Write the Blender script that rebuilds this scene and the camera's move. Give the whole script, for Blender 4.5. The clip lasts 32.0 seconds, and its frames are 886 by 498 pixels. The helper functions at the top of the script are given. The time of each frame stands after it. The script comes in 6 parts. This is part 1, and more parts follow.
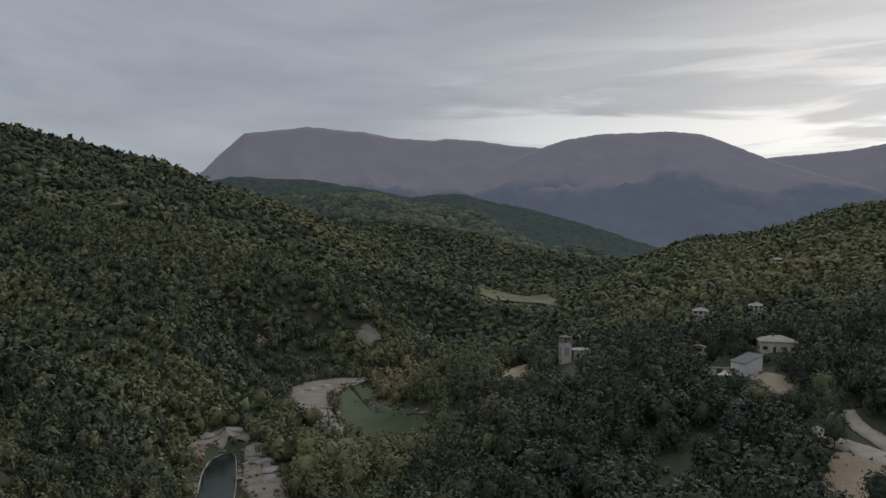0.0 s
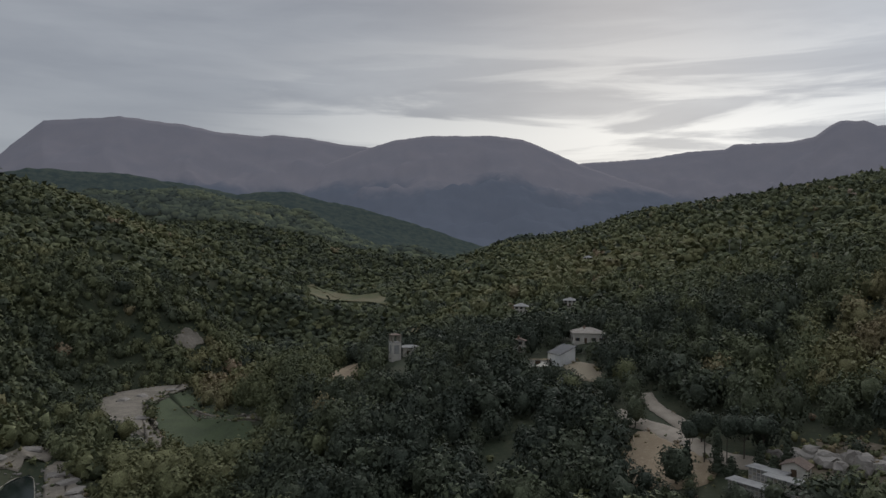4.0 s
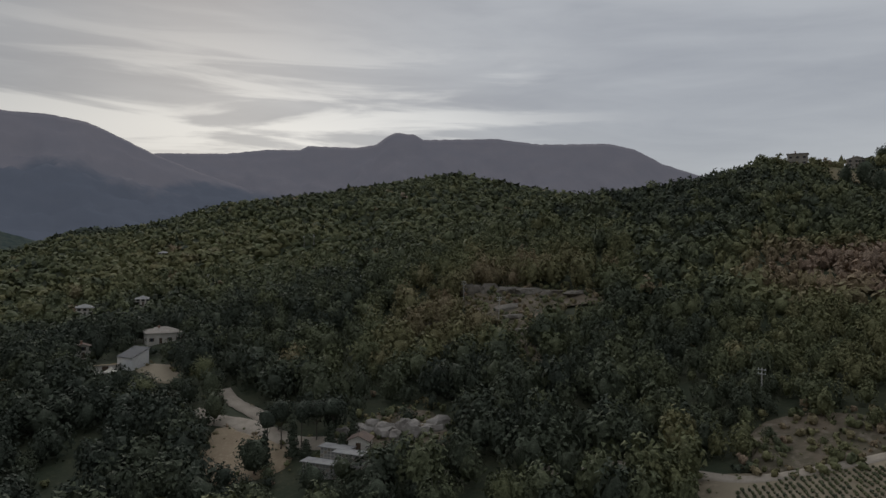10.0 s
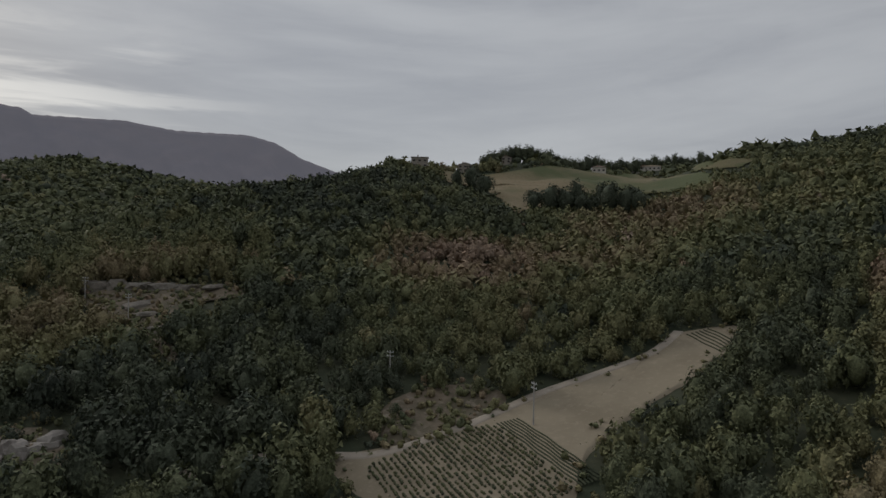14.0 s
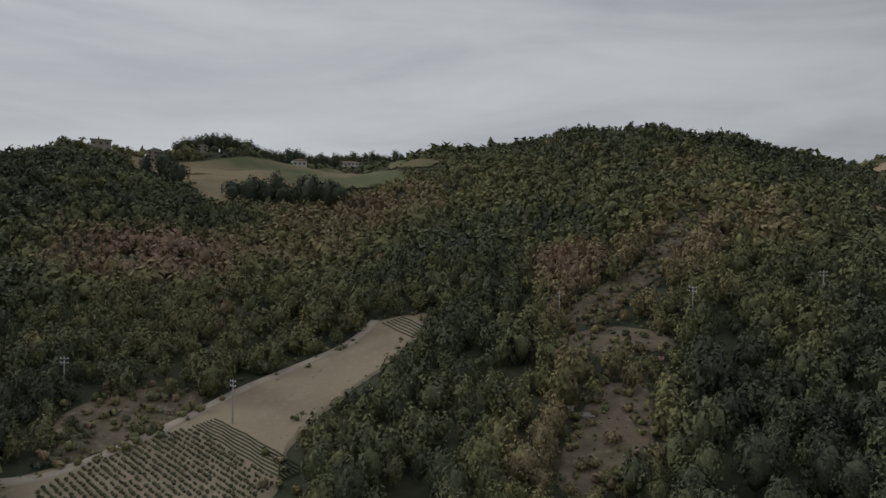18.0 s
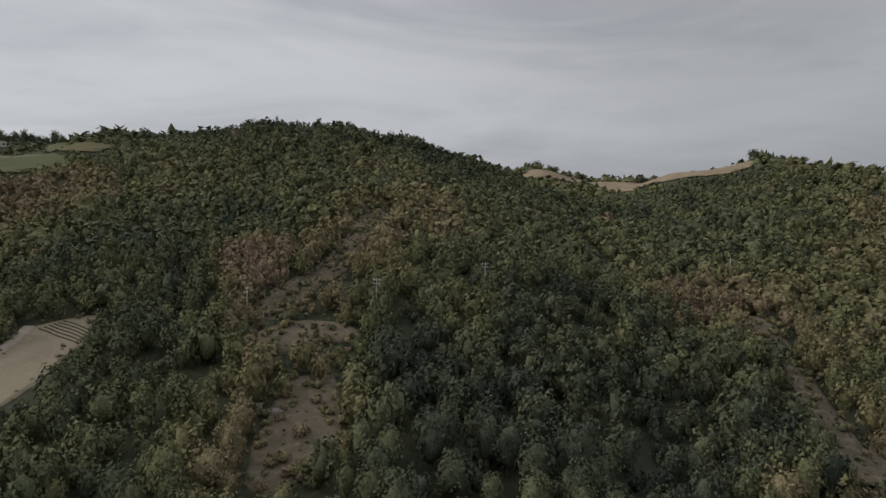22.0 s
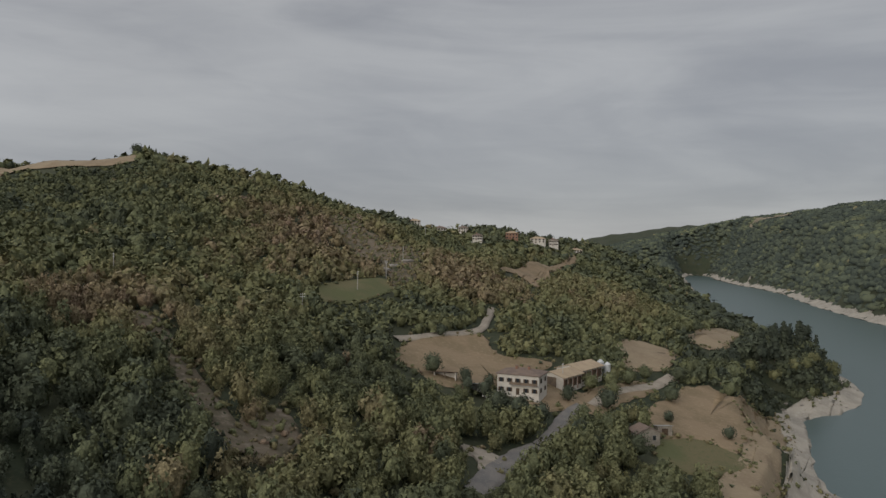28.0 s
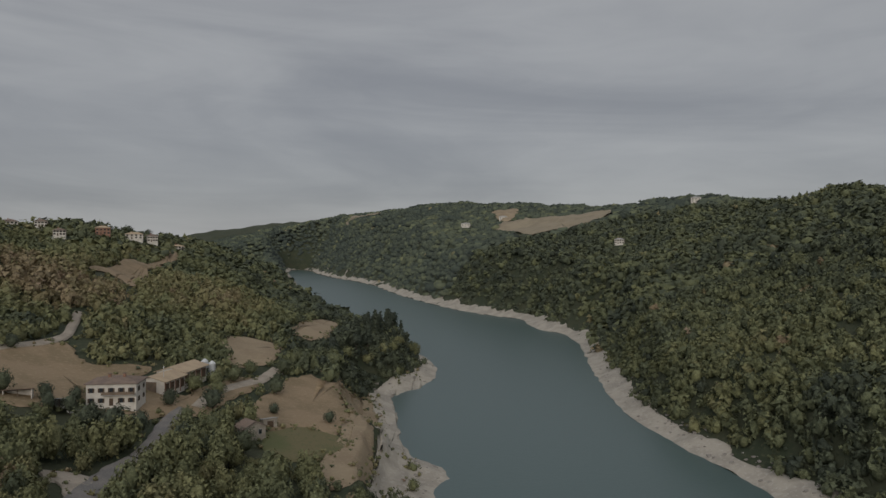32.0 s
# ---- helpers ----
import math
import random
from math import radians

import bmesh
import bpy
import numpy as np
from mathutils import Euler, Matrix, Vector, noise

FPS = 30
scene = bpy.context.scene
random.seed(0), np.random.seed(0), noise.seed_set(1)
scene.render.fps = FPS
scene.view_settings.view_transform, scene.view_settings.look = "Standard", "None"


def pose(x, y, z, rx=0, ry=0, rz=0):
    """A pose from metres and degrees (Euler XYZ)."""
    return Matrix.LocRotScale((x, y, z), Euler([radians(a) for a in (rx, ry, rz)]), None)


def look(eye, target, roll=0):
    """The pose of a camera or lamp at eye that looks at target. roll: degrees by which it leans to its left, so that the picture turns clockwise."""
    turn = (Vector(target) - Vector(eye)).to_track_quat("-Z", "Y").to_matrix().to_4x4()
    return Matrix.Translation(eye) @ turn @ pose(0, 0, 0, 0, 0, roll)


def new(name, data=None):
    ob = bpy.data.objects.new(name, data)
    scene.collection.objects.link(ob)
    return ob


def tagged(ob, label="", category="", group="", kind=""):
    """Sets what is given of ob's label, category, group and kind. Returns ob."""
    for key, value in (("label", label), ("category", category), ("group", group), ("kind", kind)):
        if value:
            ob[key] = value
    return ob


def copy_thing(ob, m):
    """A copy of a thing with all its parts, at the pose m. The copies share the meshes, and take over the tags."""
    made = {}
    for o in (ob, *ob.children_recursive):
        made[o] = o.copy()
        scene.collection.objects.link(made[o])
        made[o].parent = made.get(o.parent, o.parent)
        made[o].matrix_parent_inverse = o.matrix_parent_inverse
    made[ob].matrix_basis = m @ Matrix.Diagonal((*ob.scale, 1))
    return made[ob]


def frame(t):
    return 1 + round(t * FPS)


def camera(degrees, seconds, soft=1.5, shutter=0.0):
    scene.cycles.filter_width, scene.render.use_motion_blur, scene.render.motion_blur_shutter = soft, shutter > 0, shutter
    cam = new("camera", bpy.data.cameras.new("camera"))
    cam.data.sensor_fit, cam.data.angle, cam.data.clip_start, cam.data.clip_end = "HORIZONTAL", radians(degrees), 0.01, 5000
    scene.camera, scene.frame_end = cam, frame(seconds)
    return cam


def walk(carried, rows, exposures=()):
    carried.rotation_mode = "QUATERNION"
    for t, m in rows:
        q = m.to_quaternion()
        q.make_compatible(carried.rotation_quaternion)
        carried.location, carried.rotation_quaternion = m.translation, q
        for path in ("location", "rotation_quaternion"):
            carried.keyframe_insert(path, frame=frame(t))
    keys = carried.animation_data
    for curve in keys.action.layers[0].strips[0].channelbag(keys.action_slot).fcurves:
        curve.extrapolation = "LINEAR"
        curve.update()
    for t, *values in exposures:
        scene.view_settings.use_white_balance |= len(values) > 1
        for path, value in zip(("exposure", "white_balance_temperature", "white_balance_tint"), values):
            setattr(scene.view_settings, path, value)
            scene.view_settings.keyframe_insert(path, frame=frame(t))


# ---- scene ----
# The camera hovers in one place and turns slowly to the right: seconds, yaw, pitch, roll in degrees.
PATH = []
PATH += [
    (0, 0.00, -0.12, -0.93),
    (0.5, -1.87, -0.10, -0.88),
    (1, -3.68, -0.08, -0.88),
    (1.5, -5.30, -0.07, -0.95),
    (2, -6.85, -0.05, -0.90),
    (2.5, -8.39, -0.03, -0.92),
    (4.5, -15.95, 0.04, -0.89),
    (5, -18.30, 0.06, -0.92),
    (5.5, -21.16, 0.08, -0.83),
    (6, -23.89, 0.08, -0.89),
    (6.5, -26.77, 0.09, -0.89),
    (7, -29.33, 0.13, -0.84),
    (7.5, -32.01, 0.14, -0.85),
    (8, -34.69, 0.14, -0.90),
    (8.5, -37.56, 0.16, -0.88),
    (9, -40.47, 0.17, -0.84),
    (9.5, -43.87, 0.17, -0.83),
    (10, -47.36, 0.16, -0.88),
    (10.5, -50.88, 0.13, -0.82),
    (11, -54.40, 0.13, -0.84),
    (11.5, -58.05, 0.12, -0.86),
    (12, -61.82, 0.09, -0.81),
    (12.5, -65.58, 0.08, -0.87),
    (13, -69.20, 0.05, -0.88),
]
PATH += [
    (13.5, -72.71, 0.03, -0.89),
    (14, -76.17, 0.02, -0.88),
    (14.5, -79.47, -0.02, -0.91),
    (16.5, -90.79, -0.13, -0.84),
    (17, -93.90, -0.15, -0.93),
    (17.5, -97.14, -0.14, -0.91),
    (18, -100.31, -0.16, -0.91),
    (18.5, -103.43, -0.18, -0.90),
    (19, -106.53, -0.19, -0.97),
    (19.5, -109.66, -0.20, -0.95),
    (20, -112.78, -0.20, -0.95),
    (20.5, -115.90, -0.22, -0.96),
    (21, -119.00, -0.24, -0.88),
    (21.5, -122.20, -0.23, -0.86),
    (22, -125.41, -0.20, -0.91),
    (22.5, -128.69, -0.17, -0.96),
    (23, -132.23, -0.14, -1.00),
    (23.5, -136.40, -0.12, -1.07),
    (24, -141.19, -0.08, -1.08),
    (24.5, -145.79, -0.04, -1.05),
    (25, -149.92, -0.01, -1.02),
    (25.5, -153.83, 0.01, -1.00),
    (27.5, -168.80, 0.07, -0.78),
    (28, -172.98, 0.08, -0.78),
]
PATH += [
    (28.5, -176.68, 0.09, -0.83),
    (29, -180.50, 0.09, -0.75),
    (29.5, -184.28, 0.09, -0.71),
    (30, -189.09, 0.08, -0.62),
    (30.5, -193.82, 0.08, -0.57),
    (31, -197.80, 0.09, -0.58),
    (31.5, -201.33, 0.08, -0.48),
    (32, -204.53, 0.08, -0.40),
]
cam = camera(64.7, 32.0, soft=1.5)
walk(cam, [(t, pose(0, 0, 80, 90 + p, r, y)) for t, y, p, r in PATH],
     exposures=[(0, 0.05, 6200, 10), (6, -0.18, 6250, 10), (13, -0.36, 6450, 10), (19, -0.04, 6550, 10), (24, 0.12, 6600, 10), (28, 0.08, 6600, 10), (32, -0.19, 6550, 10)])
EYE = (0.0, 0.0, 80.0)


def plan(bearing, r):
    """Plan position at a compass bearing (degrees, clockwise from +y) and distance from the lookout."""
    return r * np.sin(np.radians(bearing)), r * np.cos(np.radians(bearing))


RIDGES = []


def ridge(slope, roundness, *crest):
    """A hill's crest: (bearing, distance, height) along it, the slope of its sides and the roundness of its top."""
    RIDGES.append((crest, slope, roundness))


ridge(0.43, 18, (316, 690, 186), (328, 690, 170), (336, 730, 161), (343, 810, 137), (351.5, 890, 105), (359, 960, 68), (3, 990, 30), (6, 1030, 8))  # west hill
ridge(0.5, 6, (300, 260, 75), (318, 232, 63), (328, 222, 53), (334, 215, 38), (338, 212, 20), (340, 214, 4))  # west spur
ridge(0.30, 40, (325, 1230, 140), (345, 1250, 158), (350, 1250, 166), (353.5, 1250, 172), (357, 1270, 152), (2.5, 1300, 84), (5, 1300, 50))  # second hill
ridge(0.25, 30, (20, 1500, 46), (27, 1150, 112), (34, 1050, 147), (42.4, 980, 168), (48.4, 950, 180), (52.5, 930, 161), (56, 900, 148), (62, 880, 140))  # south hill
ridge(0.28, 12, (60.7, 450, 113), (65, 470, 119), (70.4, 480, 127), (73.5, 500, 137), (76, 520, 140), (83.4, 560, 145), (91, 640, 151), (97.4, 720, 166), (101, 760, 178), (108, 800, 186))  # plateau
ridge(0.332, 10, (60.7, 450, 113), (56, 380, 86), (51, 310, 63), (45, 258, 44))  # rock spur
ridge(0.331, 14, (102.5, 560, 158), (110, 520, 162), (116.3, 490, 156), (121.6, 500, 155), (127.4, 560, 145), (133, 650, 132))  # main hill
ridge(0.30, 12, (116, 490, 148), (118, 350, 112), (119, 250, 80), (120.5, 200, 62), (123, 150, 43), (128, 105, 30))  # main spur
ridge(0.34, 8, (118, 235, 70), (129, 215, 64), (138, 190, 52), (142, 150, 38))  # bench
ridge(0.3, 14, (137.5, 700, 142), (141.9, 650, 139), (148.6, 580, 139), (150, 560, 140), (155.7, 560, 133), (162.7, 620, 119), (171, 700, 101))  # east hill
ridge(0.25, 14, (126, 770, 152), (130, 740, 160), (133, 725, 158), (137.5, 705, 147), (141.9, 660, 137))  # saddle
ridge(0.42, 14, (171, 700, 101), (181, 760, 92), (184.7, 850, 86), (186, 1000, 44), (187, 1250, 16))  # east ridge tail
ridge(0.3, 14, (176, 720, 96), (177, 560, 72), (179, 420, 50), (180, 330, 33))  # village spur
ridge(0.36, 12, (150, 560, 147), (150, 400, 98), (150, 280, 69), (152, 190, 45), (156, 130, 32))  # east spur
ridge(0.38, 14, (234.5, 800, 134), (238, 560, 100), (242, 430, 78), (250, 380, 76), (270, 360, 76))  # near bank
ridge(0.13, 10, (78, 150, 37), (60, 150, 32), (45, 170, 27), (30, 225, 26), (24, 300, 37), (20, 380, 33), (12, 430, 24))  # village terrace
ridge(0.14, 10, (150, 150, 30), (165, 185, 24), (178, 235, 26), (184, 300, 17), (190, 380, 7))  # farm terrace
ridge(0.45, 8, (196.5, 420, 15), (198.5, 465, 20), (200.3, 505, 16))  # lake point
ridge(0.17, 10, (80, 135, 37), (88, 148, 41), (93, 200, 48), (97, 240, 53))  # field terrace
ridge(0.235, 25, (186, 3400, 158), (190, 3300, 192), (194.5, 3000, 204), (200, 2500, 214), (205.2, 2000, 212), (211, 1650, 186), (217, 1400, 164), (224.7, 1150, 156))  # far bank
ridge(0.33, 25, (224.7, 1150, 156), (231.7, 1000, 144), (234.5, 800, 134))  # right bank
ridge(0.46, 14, (234.5, 800, 134), (245, 640, 130), (256, 600, 130), (280, 600, 140), (300, 640, 160), (316, 690, 186))  # north hill
LAKE_CORNERS = [(-60, -120), (-90, -213), (-107, -226), (-98, -259), (-120, -330), (-130, -365), (-165, -380), (-200, -450), (-205, -560),
        (-200, -680), (-225, -960), (-330, -1450), (-540, -2600), (-640, -2600), (-540, -2050), (-525, -1541), (-450, -1193), (-407, -879),
        (-413, -745), (-427, -696), (-387, -620), (-387, -540), (-295, -395), (-228, -280), (-211, -225), (-197, -161), (-170, -80), (-130, 0), (-90, 80)]
LAKE_CORNERS += [(-66, 150), (-72, 205), (-86, 256), (-80, 272), (-75, 258), (-64, 220), (-52, 160), (-42, 60), (-50, -80)]

LAKE = []
for _p, _q in zip(LAKE_CORNERS, LAKE_CORNERS[1:] + LAKE_CORNERS[:1]):   # cut the corners
    LAKE += [(_p[0] * 0.75 + _q[0] * 0.25, _p[1] * 0.75 + _q[1] * 0.25), (_p[0] * 0.25 + _q[0] * 0.75, _p[1] * 0.25 + _q[1] * 0.75)]
RIVER = [(-40, 190), (-45, 250), (-52, 300), (-58, 345), (-60, 385), (-25, 400), (10, 420), (30, 480), (20, 560)]
SHORE_Y, SHORE_X = (100, 200, 340, 560, 1000, 1397, 2350, 2700), (-120, -150, -200, -290, -330, -430, -560, 300)   # the lake's middle line


def near_line(x, y, pts, values=None):
    """Distance from each (x, y) to a polyline, and the value at the nearest place on it."""
    best, val = np.full(x.shape, 1e9), np.zeros(x.shape)
    for i in range(len(pts) - 1):
        (ax, ay), (bx, by) = pts[i], pts[i + 1]
        dx, dy = bx - ax, by - ay
        u = np.clip(((x - ax) * dx + (y - ay) * dy) / (dx * dx + dy * dy + 1e-9), 0, 1)
        d = np.hypot(x - ax - u * dx, y - ay - u * dy)
        w = d < best
        best = np.where(w, d, best)
        if values is not None:
            val = np.where(w, values[i] + u * (values[i + 1] - values[i]), val)
    return best, val


def inside(x, y, pts):
    c = np.zeros(x.shape, bool)
    for (ax, ay), (bx, by) in zip(pts, pts[1:] + pts[:1]):
        if ay != by:
            c ^= ((ay > y) != (by > y)) & (x < (bx - ax) * (y - ay) / (by - ay) + ax)
    return c


def waves(x, y, size, seed):
    """Smooth random relief, about -1 to 1."""
    rng = np.random.RandomState(seed)
    s = np.zeros(x.shape)
    for i in range(7):
        a, p, k = rng.rand() * 6.28, rng.rand() * 6.28, 6.28 / size * (0.6 + 0.9 * rng.rand())
        q = 6.28 * rng.rand()
        s += np.sin(k * (x * np.cos(a) + y * np.sin(a)) + p + 1.3 * np.sin(k * 0.7 * (x * np.sin(a + q) + y * np.cos(a + q))))
    return s / 4.0


def hills(x, y):
    """The lie of the land without river and lake."""
    x, y = np.asarray(x, float), np.asarray(y, float)
    r = np.hypot(x, y)
    soft = 5.0 + 0.006 * r
    best, drop = np.full(x.shape, -1e3), np.zeros(x.shape)
    total = np.exp((2.0 + 0.012 * np.clip(y - 350, 0, 2500)) / soft)
    for crest, slope, rnd in RIDGES:
        pts = [plan(b, q) for b, q, _ in crest]
        z = np.full(x.shape, -1e3)
        for i in range(len(pts) - 1):
            d, top = near_line(x, y, pts[i:i + 2], [crest[i][2], crest[i + 1][2]])
            fall = slope * (np.sqrt(d * d + rnd * rnd) - rnd)
            drop = np.where(top - fall > best, fall, drop)
            best = np.maximum(best, top - fall)
            z = np.maximum(z, top - fall)
        if slope in (0.235, 0.33, 0.38):   # hills of the far shore end at the lake
            z = z - 0.5 * np.maximum(x - np.interp(-y, SHORE_Y, SHORE_X), 0)
        total += np.exp(z / soft)
    z = soft * np.log(total) - 2.0
    dx, dy = plan(132.5, 420)
    z -= 14 * np.exp(-((x - dx) ** 2 + (y - dy) ** 2) / 75 ** 2)   # side valley under the saddle
    z += 5.0 * (np.abs(waves(x, y, 150, 7)) - 0.45) * np.clip((r - 190) / 200, 0, 1) * np.clip((z - 25) / 40, 0, 1)   # gullies and spurs
    z += np.interp(r, (350, 700, 1100), (0, 9, 22)) * (np.abs(waves(x, y, np.pi * 110, 8)) - 0.5) * np.clip((drop - 8) / 45, 0, 1) * np.clip((z - 20) / 30, 0, 1)
    rough = np.clip(r / 250, 0.3, 2.2)
    z += rough * (1.6 * waves(x, y, 120, 3) + 0.5 * waves(x, y, 38, 5)) * np.clip((z - 6) / 40, 0.05, 1)
    return z


def height(x, y):
    x, y = np.asarray(x, float), np.asarray(y, float)
    r = np.hypot(x, y)
    z = hills(x, y)
    d, _ = near_line(x, y, RIVER)
    d = np.maximum(d - 28, 0)
    z = np.minimum(z, 1.5 + 0.30 * d + 0.010 * d * d)
    d, _ = near_line(x, y, LAKE + LAKE[:1])
    d = np.where(inside(x, y, LAKE), -d, d) + (0.9 + 0.002 * r) * (waves(x, y, 34, 9) + 0.5 * waves(x, y, 13, 10))
    bank = np.where(d > 0, d * 0.42, d * 0.25)
    brim = np.interp(r, (400, 1000), (14, 22))
    bank = np.where(d > brim, bank + (d - brim) * 1.2, bank)
    return np.where(r < 3500, np.minimum(z, np.maximum(bank, -6)), z)

# ---- sky and light: thick evening cloud, brightest low over the mountains where the sun goes down ----
SUN_BEARING, SUN_HEIGHT = 28, 21
world = bpy.data.worlds.new("evening_sky")
scene.world = world
world.use_nodes = True
WT = world.node_tree
WT.nodes.clear()


def node(tree, kind, inputs=None):
    n = tree.nodes.new(kind)
    for k, v in (inputs or {}).items():
        if isinstance(v, bpy.types.NodeSocket):
            tree.links.new(v, n.inputs[k])
        else:
            n.inputs[k].default_value = v
    return n


def calc(tree, op, a, b=0.0, c=0.0, clamp=False):
    n = node(tree, "ShaderNodeMath", {0: a, 1: b, 2: c})
    n.operation, n.use_clamp = op, clamp
    return n.outputs[0]


def blend(tree, fac, a, b, mode="MIX"):
    n = node(tree, "ShaderNodeMix")
    n.data_type, n.blend_type = "RGBA", mode
    for i, v in ((0, fac), (6, a), (7, b)):
        if isinstance(v, bpy.types.NodeSocket):
            tree.links.new(v, n.inputs[i])
        else:
            n.inputs[i].default_value = (*v, 1) if i and len(v) == 3 else v
    return n.outputs[2]


def span(tree, v, a, b, lo=0.0, hi=1.0, smooth=True):
    n = node(tree, "ShaderNodeMapRange", {0: v, 1: a, 2: b, 3: lo, 4: hi})
    n.interpolation_type = "SMOOTHSTEP" if smooth else "LINEAR"
    return n.outputs[0]


def make_sky():
    t = WT
    way = node(t, "ShaderNodeTexCoord").outputs["Generated"]
    sep = node(t, "ShaderNodeSeparateXYZ", {0: way}).outputs
    up = calc(t, "MAXIMUM", sep[2], 0.0)
    # soft level bands
    lean = node(t, "ShaderNodeMapping", {0: way, 2: (0.10, 0.06, radians(SUN_BEARING)), 3: (1.7, 1.7, 9.0)}).outputs[0]
    big = node(t, "ShaderNodeTexNoise", {"Vector": lean, "Scale": 0.9, "Detail": 5.0, "Roughness": 0.5, "Distortion": 0.9}).outputs[0]
    fine = node(t, "ShaderNodeTexNoise", {"Vector": lean, "Scale": 3.4, "Detail": 7.0, "Roughness": 0.58, "Distortion": 1.0}).outputs[0]
    cover = calc(t, "ADD", calc(t, "MULTIPLY", big, 0.82), calc(t, "MULTIPLY", fine, 0.18))
    low = node(t, "ShaderNodeMapping", {0: way, 2: (0, 0, radians(SUN_BEARING)), 3: (2.2, 2.2, 22)}).outputs[0]
    streak = node(t, "ShaderNodeTexNoise", {"Vector": low, "Scale": 1.3, "Detail": 6.0, "Roughness": 0.55, "Distortion": 0.6}).outputs[0]
    thick = span(t, cover, 0.28, 0.72)
    body = blend(t, thick, (0.40, 0.41, 0.425), (0.265, 0.275, 0.30))
    # glow of the hidden sun, low over the mountains
    sx, sy = plan(SUN_BEARING, 1.0)
    side = calc(t, "ADD", calc(t, "MULTIPLY", sep[0], sx), calc(t, "MULTIPLY", sep[1], sy))
    near = calc(t, "MULTIPLY", span(t, side, 0.78, 1.0), calc(t, "MULTIPLY", span(t, up, 0.34, 0.13), span(t, up, 0.05, 0.12)))
    gap = span(t, streak, 0.56, 0.40)
    lit = calc(t, "MULTIPLY", near, calc(t, "ADD", 0.12, calc(t, "MULTIPLY", gap, 0.95)), clamp=True)
    clouds = blend(t, lit, body, (0.72, 0.71, 0.68))
    clear = node(t, "ShaderNodeTexSky")
    clear.sky_type, clear.sun_disc = "NISHITA", False
    clear.sun_elevation, clear.sun_rotation = radians(SUN_HEIGHT), radians(SUN_BEARING)
    dim = node(t, "ShaderNodeVectorMath", {0: clear.outputs[0], 3: 0.10})
    dim.operation = "SCALE"
    sky = blend(t, 0.93, dim.outputs[0], clouds)
    # an overcast sky is brightest overhead
    ex, ey = plan(82, 1.0)
    east = span(t, calc(t, "ADD", calc(t, "MULTIPLY", sep[0], ex), calc(t, "MULTIPLY", sep[1], ey)), 0.35, 0.95, 1.0, 1.38)   # thinner cloud
    bg = node(t, "ShaderNodeBackground", {0: sky, 1: calc(t, "MULTIPLY", east, span(t, up, 0.36, 0.95, 1.0, 1.9))})
    out = node(t, "ShaderNodeOutputWorld")
    t.links.new(bg.outputs[0], out.inputs[0])


make_sky()
sun = new("sun", bpy.data.lights.new("sun", "SUN"))
sun.data.energy, sun.data.angle, sun.data.color = 1.3, radians(30), (1.0, 0.95, 0.88)
_sx, _sy = plan(SUN_BEARING, 1.0)
sun.matrix_world = look((0, 0, 0), (-_sx, -_sy, -math.tan(radians(SUN_HEIGHT))))

# ---- materials ----
def material(name, build, rough=0.9, bump=0.0, bump_scale=4.0, spec=0.2):
    m = bpy.data.materials.new(name)
    m.use_nodes = True
    t = m.node_tree
    bsdf = t.nodes["Principled BSDF"]
    bsdf.inputs["Roughness"].default_value = rough
    bsdf.inputs["Specular IOR Level"].default_value = spec
    pos = node(t, "ShaderNodeNewGeometry").outputs["Position"]
    col = build(t, pos)
    t.links.new(col, bsdf.inputs["Base Color"])
    if bump:
        n = node(t, "ShaderNodeTexNoise", {"Vector": pos, "Scale": bump_scale, "Detail": 4.0})
        b = node(t, "ShaderNodeBump", {"Strength": bump, "Distance": 0.3, "Height": n.outputs[0]})
        t.links.new(b.outputs[0], bsdf.inputs["Normal"])
    return m


def speckle(t, pos, scale, detail=4.0, rough=0.6, stretch=(1, 1, 1)):
    p = node(t, "ShaderNodeMapping", {0: pos, 3: stretch}).outputs[0]
    return node(t, "ShaderNodeTexNoise", {"Vector": p, "Scale": scale, "Detail": detail, "Roughness": rough}).outputs[0]


def two_scale(a, b, c, big=0.05, small=1.2):
    """Colour a with patches of b at one scale and flecks of c at a finer one."""
    def build(t, pos):
        x = blend(t, span(t, speckle(t, pos, big), 0.40, 0.62), a, b)
        return blend(t, span(t, speckle(t, pos, small), 0.50, 0.72, 0, 0.7), x, c)
    return build


def leaf_colour(greens, turned):
    def build(t, pos):
        mark = node(t, "ShaderNodeAttribute")
        mark.attribute_name = "tint"
        tint = mark.outputs["Fac"]
        ramp = node(t, "ShaderNodeValToRGB", {0: tint})
        el = ramp.color_ramp.elements
        for i, c in enumerate(greens + turned):
            p = i / (len(greens + turned) - 1)
            e = el[i] if i < 2 else el.new(p)
            e.position, e.color = p, (*c, 1)
        isl = node(t, "ShaderNodeNewGeometry").outputs["Random Per Island"]
        fleck = blend(t, span(t, isl, 0.0, 1.0, 0.0, 1.0, False), (1.0, 1.0, 1.0), (1.42, 1.42, 1.38))
        leafy = blend(t, 1.0, ramp.outputs[0], fleck, "MULTIPLY")
        sprays = blend(t, span(t, speckle(t, pos, 2.2, 3.0, 0.7), 0.34, 0.68), (0.78, 0.78, 0.78), (1.46, 1.46, 1.42))
        return blend(t, 1.0, leafy, sprays, "MULTIPLY")
    return build


